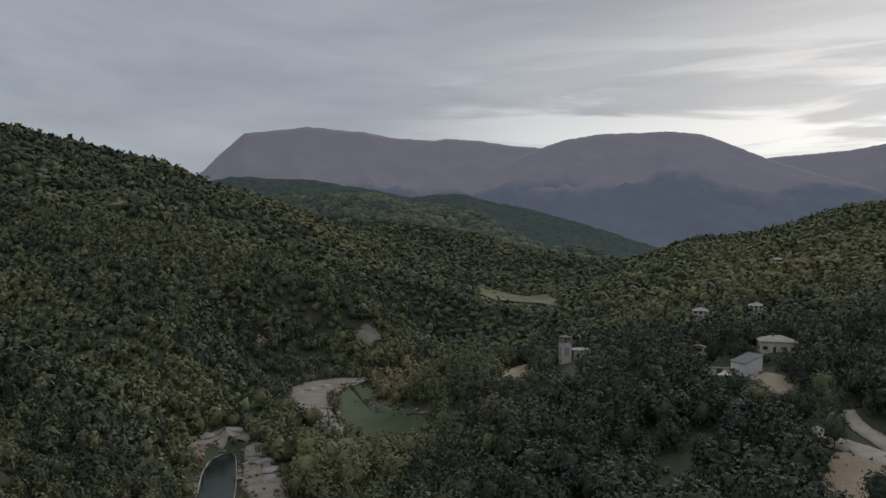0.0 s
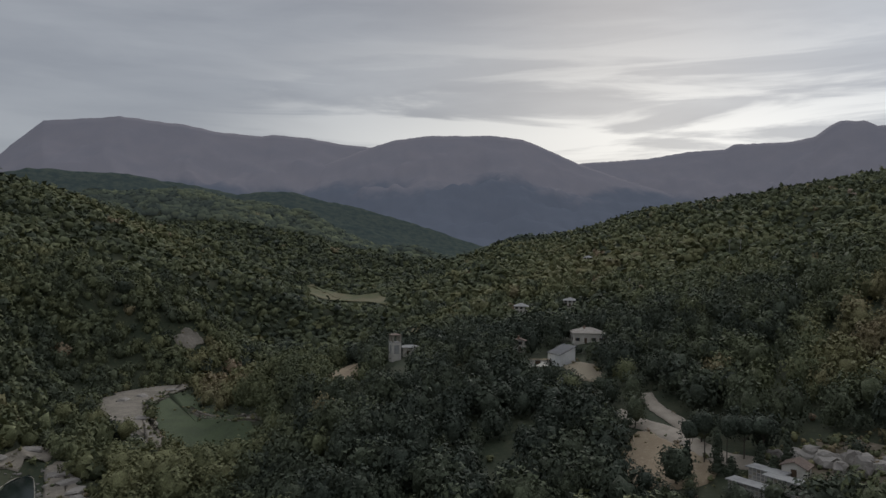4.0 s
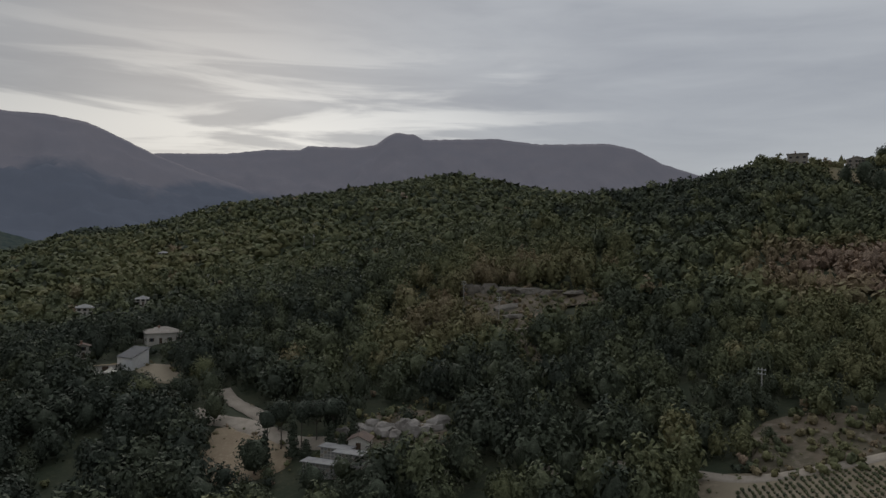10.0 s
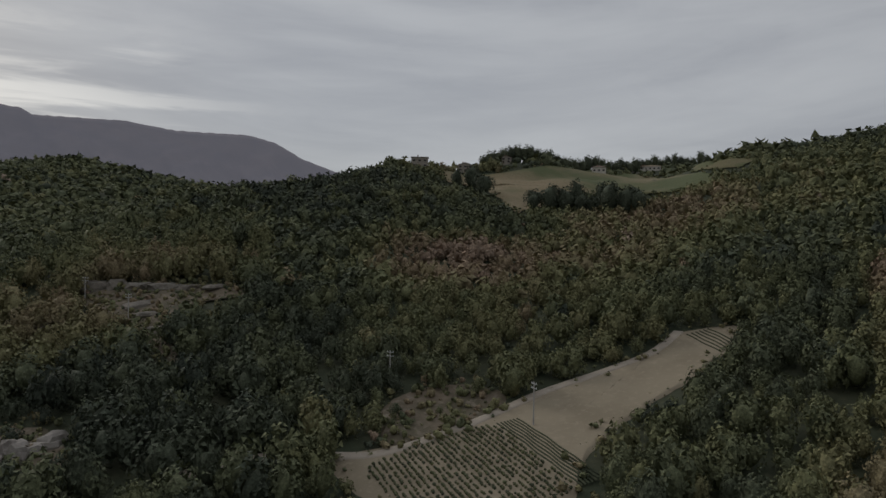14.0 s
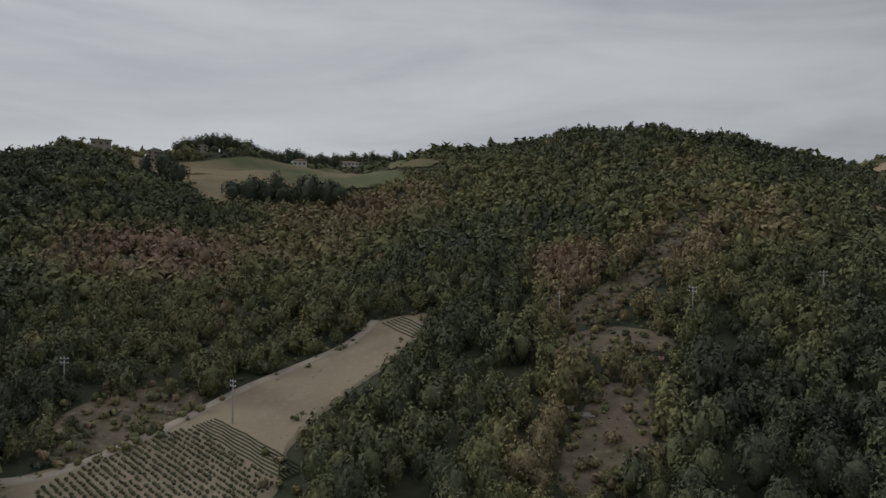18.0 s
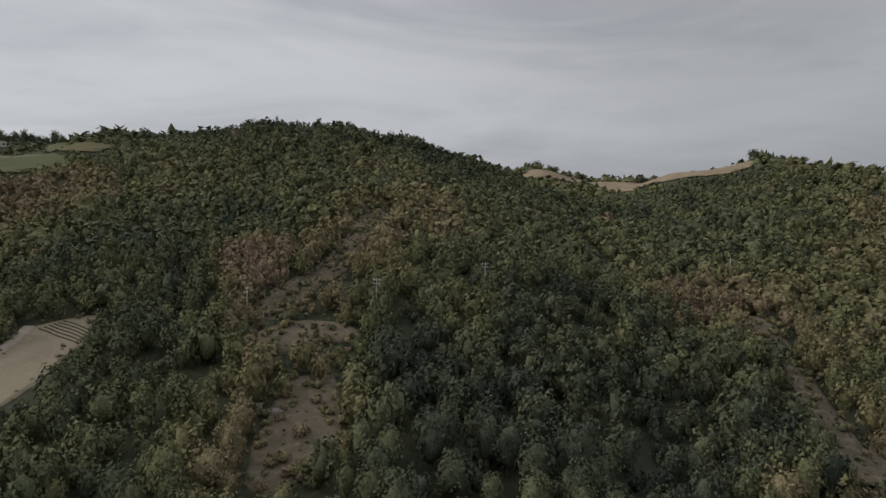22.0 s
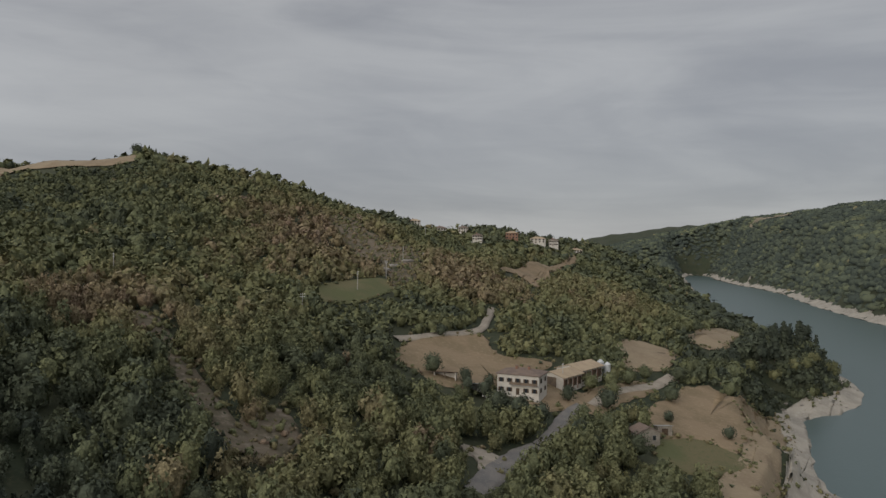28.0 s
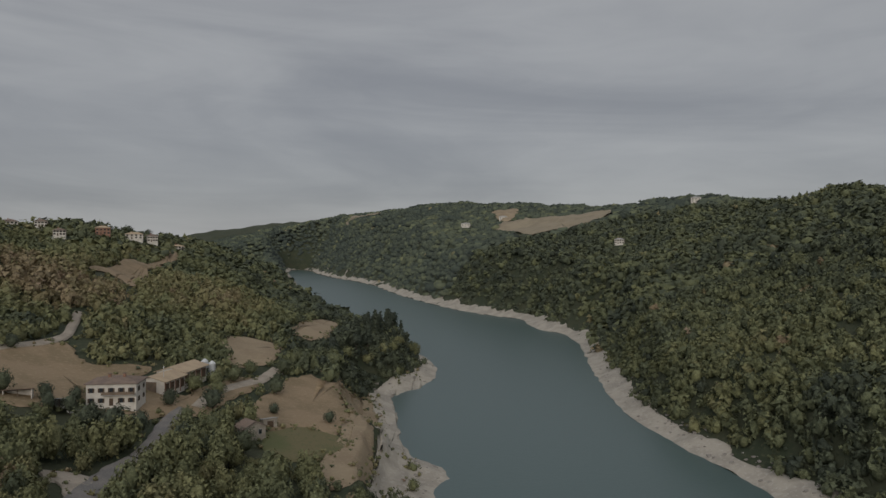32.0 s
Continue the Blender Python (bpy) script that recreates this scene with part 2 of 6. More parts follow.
GREENS = [(0.043, 0.051, 0.039), (0.064, 0.073, 0.049), (0.099, 0.107, 0.060), (0.122, 0.124, 0.065), (0.143, 0.134, 0.071)]
TURNED = [(0.168, 0.140, 0.084), (0.184, 0.142, 0.094), (0.196, 0.142, 0.106), (0.225, 0.176, 0.134)]
M_LEAF = material("foliage", leaf_colour(GREENS, TURNED), rough=0.8, spec=0.1, bump=0.6, bump_scale=2.2)
# copy of the foliage for backdrop woods far off, with evening haze put in as blue-grey emission
M_LEAFFAR = material("hazed_foliage", leaf_colour(GREENS, TURNED), rough=0.9, spec=0.0)
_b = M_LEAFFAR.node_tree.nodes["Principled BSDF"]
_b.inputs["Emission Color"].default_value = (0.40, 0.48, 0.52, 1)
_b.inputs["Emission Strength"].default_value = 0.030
M_BARK = material("bark", two_scale((0.10, 0.085, 0.07), (0.07, 0.06, 0.05), (0.15, 0.13, 0.11), 0.4, 5), bump=0.4)
M_GROUND = material("scrub_ground", two_scale((0.055, 0.060, 0.035), (0.040, 0.050, 0.029), (0.085, 0.085, 0.050), 0.05, 0.6), bump=0.5, bump_scale=0.8)
M_STUBBLE = material("dry_stubble", two_scale((0.30, 0.235, 0.155), (0.25, 0.19, 0.125), (0.36, 0.29, 0.20), 0.06, 0.9), bump=0.3)
M_SCREE = material("stony_scrub", two_scale((0.165, 0.132, 0.094), (0.100, 0.086, 0.056), (0.25, 0.21, 0.165), 0.09, 0.5), bump=0.8, bump_scale=0.8)
M_BARE = material("bare_earth", two_scale((0.275, 0.203, 0.128), (0.215, 0.162, 0.098), (0.33, 0.25, 0.165), 0.07, 0.8), bump=0.3)
M_PALE = material("pale_dry_field", two_scale((0.28, 0.235, 0.165), (0.235, 0.195, 0.135), (0.33, 0.275, 0.20), 0.05, 0.7), bump=0.2)
M_GRASS = material("meadow_grass", two_scale((0.108, 0.114, 0.052), (0.150, 0.130, 0.068), (0.085, 0.100, 0.042), 0.05, 0.9), bump=0.3)
M_MEADOW = material("upland_meadow", two_scale((0.098, 0.112, 0.050), (0.235, 0.185, 0.112), (0.120, 0.122, 0.058), 0.011, 0.6), bump=0.3)
M_LUSH = material("riverside_grass", two_scale((0.075, 0.095, 0.048), (0.06, 0.075, 0.04), (0.10, 0.112, 0.062), 0.08, 0.9), bump=0.3)
M_ROAD = material("road_surface", two_scale((0.22, 0.20, 0.18), (0.17, 0.16, 0.15), (0.28, 0.26, 0.23), 0.2, 2.0), rough=0.85)
M_TRACK = material("gravel_track", two_scale((0.36, 0.31, 0.25), (0.29, 0.25, 0.20), (0.42, 0.37, 0.31), 0.2, 2.0))
M_SHORE = material("shore_silt", two_scale((0.40, 0.36, 0.30), (0.31, 0.28, 0.235), (0.48, 0.44, 0.38), 0.09, 0.7), bump=0.6, bump_scale=0.7)
M_BANK = material("river_rock_and_silt", two_scale((0.235, 0.205, 0.165), (0.165, 0.145, 0.115), (0.32, 0.285, 0.24), 0.14, 0.8), bump=0.9, bump_scale=0.7)
M_SLAB = material("dark_sandstone", two_scale((0.215, 0.190, 0.158), (0.135, 0.122, 0.102), (0.29, 0.26, 0.22), 0.25, 1.5), bump=0.9, bump_scale=1.0)
M_ROCK = material("pale_rock", two_scale((0.29, 0.265, 0.235), (0.20, 0.18, 0.16), (0.38, 0.35, 0.315), 0.15, 1.2), bump=0.8, bump_scale=1.2)


# woods below, bare tops above; the blue of the haze is mixed into both
def hazed_mountain_colour(t, pos):
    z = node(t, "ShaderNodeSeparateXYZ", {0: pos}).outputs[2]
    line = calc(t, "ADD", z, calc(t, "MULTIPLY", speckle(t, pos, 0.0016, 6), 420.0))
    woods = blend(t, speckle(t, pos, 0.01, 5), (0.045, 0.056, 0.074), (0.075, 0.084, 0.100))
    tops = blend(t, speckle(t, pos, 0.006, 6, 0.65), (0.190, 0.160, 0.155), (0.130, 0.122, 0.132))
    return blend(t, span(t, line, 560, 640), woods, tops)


# an even blue emission adds the rest of the haze
M_MOUNTAIN = material("hazed_far_mountain", hazed_mountain_colour, rough=1.0, spec=0.0)
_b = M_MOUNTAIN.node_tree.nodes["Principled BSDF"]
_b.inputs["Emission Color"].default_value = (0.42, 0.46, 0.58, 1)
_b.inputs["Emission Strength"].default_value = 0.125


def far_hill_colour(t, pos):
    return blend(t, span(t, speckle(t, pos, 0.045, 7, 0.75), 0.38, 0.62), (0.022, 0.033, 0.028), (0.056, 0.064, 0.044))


# hills that stand so far off that they are only a backdrop; their emission paints in evening haze
M_FARHILL = material("hazed_wooded_hill", far_hill_colour, rough=1.0, spec=0.0, bump=1.0, bump_scale=0.09)
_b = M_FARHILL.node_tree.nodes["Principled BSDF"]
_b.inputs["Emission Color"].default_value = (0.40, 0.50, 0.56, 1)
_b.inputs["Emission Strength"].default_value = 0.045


def make_water(name, colour, rough):
    m = bpy.data.materials.new(name)
    m.use_nodes = True
    t = m.node_tree
    b = t.nodes["Principled BSDF"]
    b.inputs["Base Color"].default_value = (*colour, 1)
    b.inputs["Roughness"].default_value = rough
    b.inputs["IOR"].default_value = 1.33
    pos = node(t, "ShaderNodeNewGeometry").outputs["Position"]
    n = node(t, "ShaderNodeTexNoise", {"Vector": pos, "Scale": 0.5, "Detail": 6.0, "Roughness": 0.6})
    bump = node(t, "ShaderNodeBump", {"Strength": 0.25, "Distance": 0.25, "Height": n.outputs[0]})
    t.links.new(bump.outputs[0], b.inputs["Normal"])
    return m


M_WATER = make_water("lake_water", (0.078, 0.118, 0.114), 0.3)
# dark base colour stands in for the wooded banks mirrored in the clear pool
M_POOL = make_water("pool_water_reflection_dark", (0.016, 0.024, 0.022), 0.12)

# ---- helpers for meshes ----
def mesh_from(name, verts, faces, mats, smooth=False, slots=None):
    me = bpy.data.meshes.new(name)
    verts = np.asarray(verts, np.float32).reshape(-1, 3)
    faces = np.asarray(faces, np.int32)
    n, k = faces.shape
    me.vertices.add(len(verts))
    me.vertices.foreach_set("co", verts.ravel())
    me.loops.add(n * k)
    me.loops.foreach_set("vertex_index", faces.ravel())
    me.polygons.add(n)
    me.polygons.foreach_set("loop_start", np.arange(0, n * k, k, dtype=np.int32))
    if slots is not None:
        me.polygons.foreach_set("material_index", np.asarray(slots, np.int32))
    for m in mats:
        me.materials.append(m)
    me.update(calc_edges=True)
    me.validate()
    me.polygons.foreach_set("use_smooth", np.full(len(me.polygons), smooth))
    return me


def part(name, bm, mat, parent, label=""):
    """Links a bmesh as one mesh object under a thing or a part."""
    me = bpy.data.meshes.new(name)
    bm.to_mesh(me)
    bm.free()
    me.materials.append(mat)
    ob = new(name, me)
    ob.parent = parent
    if label:
        tagged(ob, label)
    return ob


def thing(name, label, category, m=None, group="", kind=""):
    ob = new(name)
    ob.empty_display_size = 0.5
    if m is not None:
        ob.matrix_world = m
    return tagged(ob, label, category, group, kind)


def ground_z(x, y):
    return float(height(np.array([x]), np.array([y]))[0])


# ---- the land: one sheet from under the camera to the horizon ----
def make_ground():
    bearings = np.arange(0, 360, 0.72)
    radii = np.concatenate([[0.5], np.linspace(12, 60, 9), np.geomspace(64, 1200, 140), np.geomspace(1225, 4950, 55)])
    B, Q = np.meshgrid(bearings, radii)
    x, y = plan(B, Q)
    z = height(x, y)
    z = np.where(Q > 3500, z + (Q - 3500) * 0.02, z)
    n, k = len(radii), len(bearings)
    idx = np.arange(n * k).reshape(n, k)
    nxt = np.roll(idx, -1, 1)
    faces = np.stack([idx[:-1], nxt[:-1], nxt[1:], idx[1:]], -1).reshape(-1, 4)
    ob = new("ground", mesh_from("ground", np.stack([x, y, z], -1), faces, [M_GROUND], True))
    return tagged(ob, "hilly ground of dry scrub soil and leaf litter", "ground", kind="structure")


make_ground()


def make_water_sheet():
    p = np.array(LAKE)
    t = np.roll(p, -1, 0) - np.roll(p, 1, 0)
    t /= np.linalg.norm(t, axis=1)[:, None]
    out = np.stack([-t[:, 1], t[:, 0]], -1)
    probe = p + out * 5
    if inside(probe[:, 0], probe[:, 1], LAKE).mean() > 0.5:
        out = -out
    pts = p + out * 7.0
    # the river's last pool is clear, with reflected trees put into its dark colour; the lake is milky with silt
    for name, label, ring, z, mat in (("water", "calm grey-teal reservoir water between drawn-down banks", pts, 0.0, M_WATER), ("water", "dark still pool at the river mouth", pts[p[:, 1] > 70], 0.03, M_POOL)):
        bm = bmesh.new()
        f = bm.faces.new([bm.verts.new((x, y, z)) for x, y in ring])
        f.normal_update()
        if f.normal.z < 0:
            f.normal_flip()
        bmesh.ops.triangulate(bm, faces=bm.faces[:])
        me = bpy.data.meshes.new(name)
        bm.to_mesh(me)
        bm.free()
        me.materials.append(mat)
        tagged(new(name, me), label, "lake" if z == 0 else "river", kind="structure")


make_water_sheet()


# ---- far mountains ----
def mountains(name, label, crest, back, foot, lower=60, mat=None, carve=75):
    """A range: crest as (bearing, elevation in degrees), the crest's and the foot's distance."""
    b = np.arange(crest[0][0], crest[-1][0] + 0.01, 0.16)
    e = np.interp(b, [c[0] for c in crest], [c[1] for c in crest])
    rows = 46
    s = np.linspace(0, 1, rows)
    top = EYE[2] + back * np.tan(np.radians(e))
    B, S = np.meshgrid(b, s)
    r = back + (foot - back) * S
    x, y = plan(B, r)
    fall = (1 - S) ** 1.35
    gully = np.abs(waves(x, y, 900, 21)) + 0.5 * np.abs(waves(x, y, 380, 22)) + 0.25 * waves(x, y, 150, 23)
    z = lower + (top[None] - lower) * fall
    z = z - gully * carve * np.sin(np.pi * np.clip(S * 1.05, 0, 1)) ** 0.8
    z[0] += 2.2 * waves(x[0], y[0], 90, 24) + 0.7 * waves(x[0], y[0], 35, 25)
    n, k = B.shape
    xb, yb = plan(b, back + 160.0)
    x, y, z = np.vstack([xb, x]), np.vstack([yb, y]), np.vstack([np.full(k, -20.0), z])
    idx = np.arange((n + 1) * k).reshape(n + 1, k)
    faces = np.stack([idx[:-1, :-1], idx[1:, :-1], idx[1:, 1:], idx[:-1, 1:]], -1).reshape(-1, 4)
    ob = new(name, mesh_from(name, np.stack([x, y, z], -1), faces, [mat or M_MOUNTAIN], True))
    return tagged(ob, label, "mountain", kind="structure")


mountains("backdrop_mountain", "long mountain ridge with bare tops under cloud, hazed blue-grey",
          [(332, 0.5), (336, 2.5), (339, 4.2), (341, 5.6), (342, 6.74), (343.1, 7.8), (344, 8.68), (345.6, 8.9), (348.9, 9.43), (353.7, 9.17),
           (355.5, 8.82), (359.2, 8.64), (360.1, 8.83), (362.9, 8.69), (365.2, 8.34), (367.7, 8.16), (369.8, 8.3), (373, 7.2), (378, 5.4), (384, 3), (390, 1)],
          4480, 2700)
mountains("backdrop_mountain", "broad rounded mountain with wooded lower slopes, hazed blue-grey",
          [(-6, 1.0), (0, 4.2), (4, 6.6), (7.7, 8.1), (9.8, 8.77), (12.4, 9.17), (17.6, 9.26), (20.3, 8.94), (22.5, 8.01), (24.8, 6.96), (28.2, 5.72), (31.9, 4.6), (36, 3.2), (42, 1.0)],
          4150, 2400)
mountains("backdrop_mountain", "distant mountain chain, hazed grey, with a flat-topped rocky peak",
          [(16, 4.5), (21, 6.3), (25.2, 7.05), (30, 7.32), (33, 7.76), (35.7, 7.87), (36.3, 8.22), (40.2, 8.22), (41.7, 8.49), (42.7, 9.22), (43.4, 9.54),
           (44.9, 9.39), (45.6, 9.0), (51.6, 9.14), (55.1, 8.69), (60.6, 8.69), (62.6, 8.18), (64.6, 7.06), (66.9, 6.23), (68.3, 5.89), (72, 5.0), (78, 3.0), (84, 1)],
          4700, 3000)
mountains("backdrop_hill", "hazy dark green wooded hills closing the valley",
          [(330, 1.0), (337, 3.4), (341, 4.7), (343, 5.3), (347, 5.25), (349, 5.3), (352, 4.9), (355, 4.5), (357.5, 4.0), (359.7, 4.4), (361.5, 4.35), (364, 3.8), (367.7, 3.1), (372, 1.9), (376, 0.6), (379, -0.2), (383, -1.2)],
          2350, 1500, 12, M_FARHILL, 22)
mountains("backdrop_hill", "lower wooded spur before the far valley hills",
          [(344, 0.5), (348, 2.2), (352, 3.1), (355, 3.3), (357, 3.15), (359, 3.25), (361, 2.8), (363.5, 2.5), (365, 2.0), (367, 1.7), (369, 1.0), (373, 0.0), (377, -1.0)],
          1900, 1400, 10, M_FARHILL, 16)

# ---- fields, clearings, shore and lanes, laid over the land ----
CLEAR = []   # open places without trees: (outline, margin)


def round_outline(pts, steps=6):
    """A closed smooth outline through the corners."""
    p = np.array(pts, float)
    out = []
    for i in range(len(p)):
        a, b, c, d = p[i - 1], p[i], p[(i + 1) % len(p)], p[(i + 2) % len(p)]
        for u in np.arange(steps) / steps:
            out.append(0.5 * (2 * b + (c - a) * u + (2 * a - 5 * b + 4 * c - d) * u * u + (3 * b - a - 3 * c + d) * u ** 3))
    return np.array(out)


def lift(x, y, base):
    return height(x, y) + base + 0.0022 * np.hypot(x, y)


def field(name, label, mat, pts, margin=1.0):
    edge = round_outline(pts)
    edge += np.stack([waves(edge[:, 0] * 3, edge[:, 1] * 3, 25, 81), waves(edge[:, 0] * 3, edge[:, 1] * 3, 25, 82)], -1) * np.interp(np.hypot(edge[:, 0], edge[:, 1]), (180, 300, 700), (0.5, 1.9, 3.0))[:, None]
    cx, cy = edge.mean(0)
    s = np.linspace(1, 0, 15)
    n, k = len(s), len(edge)
    x = cx + (edge[None, :, 0] - cx) * s[:, None]
    y = cy + (edge[None, :, 1] - cy) * s[:, None]
    z = lift(x, y, 0.22)
    z[0] -= 0.5
    idx = np.arange(n * k).reshape(n, k)
    nxt = np.roll(idx, -1, 1)
    faces = np.stack([idx[:-1], nxt[:-1], nxt[1:], idx[1:]], -1).reshape(-1, 4)
    me = mesh_from(name, np.stack([x, y, z], -1), faces, [mat], True)
    bm = bmesh.new()
    bm.from_mesh(me)
    bmesh.ops.recalc_face_normals(bm, faces=bm.faces[:])
    if sum(f.normal.z for f in bm.faces) < 0:
        bmesh.ops.reverse_faces(bm, faces=bm.faces[:])
    bm.to_mesh(me)
    bm.free()
    CLEAR.append(([tuple(q) for q in edge[::3]], (0.8 if name == "rock_shelf" else 0.5) if mat is M_SCREE else margin))
    return tagged(new(name, me), label, "field", kind="structure")


def lane(name, mat, wide, pts, label="", margin=1.5):
    p = np.array(pts, float)
    out = []
    for i in range(len(p) - 1):
        a, b, c, d = p[max(i - 1, 0)], p[i], p[i + 1], p[min(i + 2, len(p) - 1)]
        for u in np.arange(8) / 8:
            out.append(0.5 * (2 * b + (c - a) * u + (2 * a - 5 * b + 4 * c - d) * u * u + (3 * b - a - 3 * c + d) * u ** 3))
    p = np.array(out + [p[-1]])
    t = np.gradient(p, axis=0)
    t /= np.linalg.norm(t, axis=1)[:, None] + 1e-9
    side = np.stack([-t[:, 1], t[:, 0]], -1)
    w = np.array([-0.62, -0.5, -0.17, 0.17, 0.5, 0.62]) * wide
    x = p[:, :1] + side[:, :1] * w * (1 + 0.12 * waves(p[:, :1] * 4, p[:, 1:] * 4, 30, 83))
    y = p[:, 1:] + side[:, 1:] * w
    z = lift(x, y, 0.36)
    z[:, 0] -= 0.6
    z[:, -1] -= 0.6
    n, k = x.shape
    idx = np.arange(n * k).reshape(n, k)
    faces = np.stack([idx[:-1, :-1], idx[:-1, 1:], idx[1:, 1:], idx[1:, :-1]], -1).reshape(-1, 4)
    ob = new(name, mesh_from(name, np.stack([x, y, z], -1), faces[:, ::-1], [mat], True))
    CLEAR.append(([tuple(q) for q in np.vstack([p + side * wide * 0.5, (p - side * wide * 0.5)[::-1]])[::2]], margin))
    return tagged(ob, label or "pale gravel lane winding through trees", "road", kind="structure")


def make_shore():
    p = np.array(LAKE + LAKE[:1], float)
    seg = np.hypot(*np.diff(p, axis=0).T)
    s = np.concatenate([[0], np.cumsum(seg)])
    q = np.arange(0, s[-1], 4.0)
    e = np.stack([np.interp(q, s, p[:, 0]), np.interp(q, s, p[:, 1])], -1)
    for _ in range(2):
        e = 0.25 * np.roll(e, 1, 0) + 0.5 * e + 0.25 * np.roll(e, -1, 0)
    t = np.roll(e, -2, 0) - np.roll(e, 2, 0)
    t /= np.linalg.norm(t, axis=1)[:, None] + 1e-9
    out = np.stack([-t[:, 1], t[:, 0]], -1)
    probe = e + out * 6
    if inside(probe[:, 0], probe[:, 1], LAKE).mean() > 0.5:
        out = -out
    r = np.hypot(e[:, 0], e[:, 1])
    wide = np.clip(6 + 0.014 * r, 9, 20) * (0.9 + 0.35 * waves(e[:, 0], e[:, 1], 60, 91) + 0.2 * waves(e[:, 0], e[:, 1], 19, 94)) * np.where(e[:, 1] > 60, 0.03, 1) + 9 * np.exp(-((e[:, 0] + 95) ** 2 + (e[:, 1] + 240) ** 2) / 2500)
    rows = np.linspace(-0.25, 1, 14)
    x = e[None, :, 0] + out[None, :, 0] * wide * rows[:, None]
    y = e[None, :, 1] + out[None, :, 1] * wide * rows[:, None]
    z = height(x, y) + 0.10 + 0.0012 * np.hypot(x, y) + 0.30 * waves(x, y, 9, 92) * np.clip(rows, 0, 1)[:, None] + 0.15 * np.abs(waves(x, y, 3.5, 93))
    z[-1] -= 1.0
    n, k = x.shape
    idx = np.arange(n * k).reshape(n, k)
    nxt = np.roll(idx, -1, 1)
    faces = np.stack([idx[:-1], nxt[:-1], nxt[1:], idx[1:]], -1).reshape(-1, 4)
    me = mesh_from("shore", np.stack([x, y, z], -1), faces, [M_SHORE], True)
    bm = bmesh.new()
    bm.from_mesh(me)
    if sum(f.normal.z for f in bm.faces) < 0:
        bmesh.ops.reverse_faces(bm, faces=bm.faces[:])
    bm.to_mesh(me)
    bm.free()
    tagged(new("shore", me), "pale bare silt and rock left by the low water", "shore", kind="structure")


make_shore()
field("scree", "dry bushy slope with bare soil on the main hill", M_SCREE, [(243.6, -145.2), (228.3, -122.3), (200.1, -99.4), (185.2, -89.4), (178.2, -78.5), (175.3, -67.4), (167.0, -61.2), (158.9, -66.5), (172.0, -81.4), (180.0, -93.9), (210.0, -120.3)])
field("scree", "stony shelf with dry bushes under the line poles", M_SCREE, [(152.6, -55.1), (155.2, -66.6), (149.6, -76.6), (142.0, -78.1), (140.8, -69.5), (143.5, -57.4)])
field("scree", "dry bare scrub at the foot of the main hill", M_SCREE, [(130.8, -56.9), (127.8, -64.3), (109.2, -56.9), (104.1, -50.4), (97.9, -42.4), (102.8, -37.4), (117.1, -45.2)])
field("scree", "dry open scrub below the road bend", M_SCREE, [(60.6, -144.3), (55.6, -154.9), (47.7, -143.4), (47.6, -126.8), (54.3, -129.3)])
field("ploughed_field", "bare tan ploughed field with faint furrows", M_PALE, [(123.1, 50.6), (125.0, 41.3), (135.6, 29.9), (154.2, 15.9), (164.5, 3.0), (174.9, -9.5), (185.2, -15.8), (187.0, -30.5), (172.0, -25.0), (158.0, -16.5), (148.0, -8.5), (133.0, 0.8), (120.0, 5.4), (110.0, 6.0), (99.0, 15.0), (103.0, 30.0), (115.0, 46.0)])
field("meadow", "sloping upland meadow, green with dry tan patches, below a tree line", M_MEADOW, [(490, 121), (508, 78), (621, -19), (467, -58), (457, -51), (450, -11), (464, 19), (389, 48), (368, 52), (426, 71), (458, 93), (462, 111)])
field("meadow", "small pale pasture high on the hill", M_GRASS, [(658, -53), (535, -66), (492, -79), (497, -89), (476, -77), (504, -56)])
field("hill_field", "pale grassy field on the wooded saddle", M_STUBBLE, [tuple(float(v) for v in plan(q, r)) for q, r in ((131.3, 650), (133, 692), (135.5, 698), (136.8, 688), (136.5, 662), (134, 640), (132, 632))])
field("hill_field", "pale dry field on the saddle between hills", M_STUBBLE, [(271, -238), (284, -264), (279, -271), (263, -249), (263, -238)])
field("hill_field", "long straw-coloured field along the ridge", M_STUBBLE, [tuple(float(v) for v in plan(q, r)) for q, r in ((137.3, 692), (141.9, 646), (146, 604), (148.8, 578), (149.2, 538), (146, 540), (142, 566), (138, 612))])
field("hill_field", "dry brown field below hilltop houses", M_BARE, [(18, -431), (0, -520), (-38, -687), (-46, -676), (-36, -646), (-15, -511), (-6, -420), (1, -427), (8, -430)])
field("clearing", "grassy clearing among turning woods", M_GRASS, [(91.0, -287.0), (86.1, -312.0), (70, -336), (63, -326), (65.3, -301.4), (76.2, -276.5), (84.6, -273.0)])
field("stubble_field", "brown mown field behind the farmhouse", M_BARE, [(41.7, -257.7), (20.1, -280.6), (14.2, -267.7), (7.1, -264.6), (-5.6, -270.6), (-7.2, -263.0), (8.4, -242.4), (11.4, -225.9), (24.6, -213.5), (35.7, -221.7), (43.5, -228.4)])
field("stubble_field", "dry tan field between woods and lake", M_STUBBLE, [(-44, -340), (-66, -345), (-68, -331), (-57.8, -303.3), (-38.8, -291.8)])
field("stubble_field", "small dry clearing above the shore", M_STUBBLE, [(-86, -388), (-136, -485), (-129, -445), (-100, -374), (-85, -369)])
field("stubble_field", "smooth tan sloping field above the lake shore", M_BARE, [(-39.7, -242.5), (-54.2, -272.3), (-71.5, -294.0), (-83.8, -289.4), (-114, -345), (-77.5, -250.7), (-66.4, -225.4), (-61.1, -216.8), (-53.8, -224.5), (-41.4, -218.3), (-38.4, -229.0)])
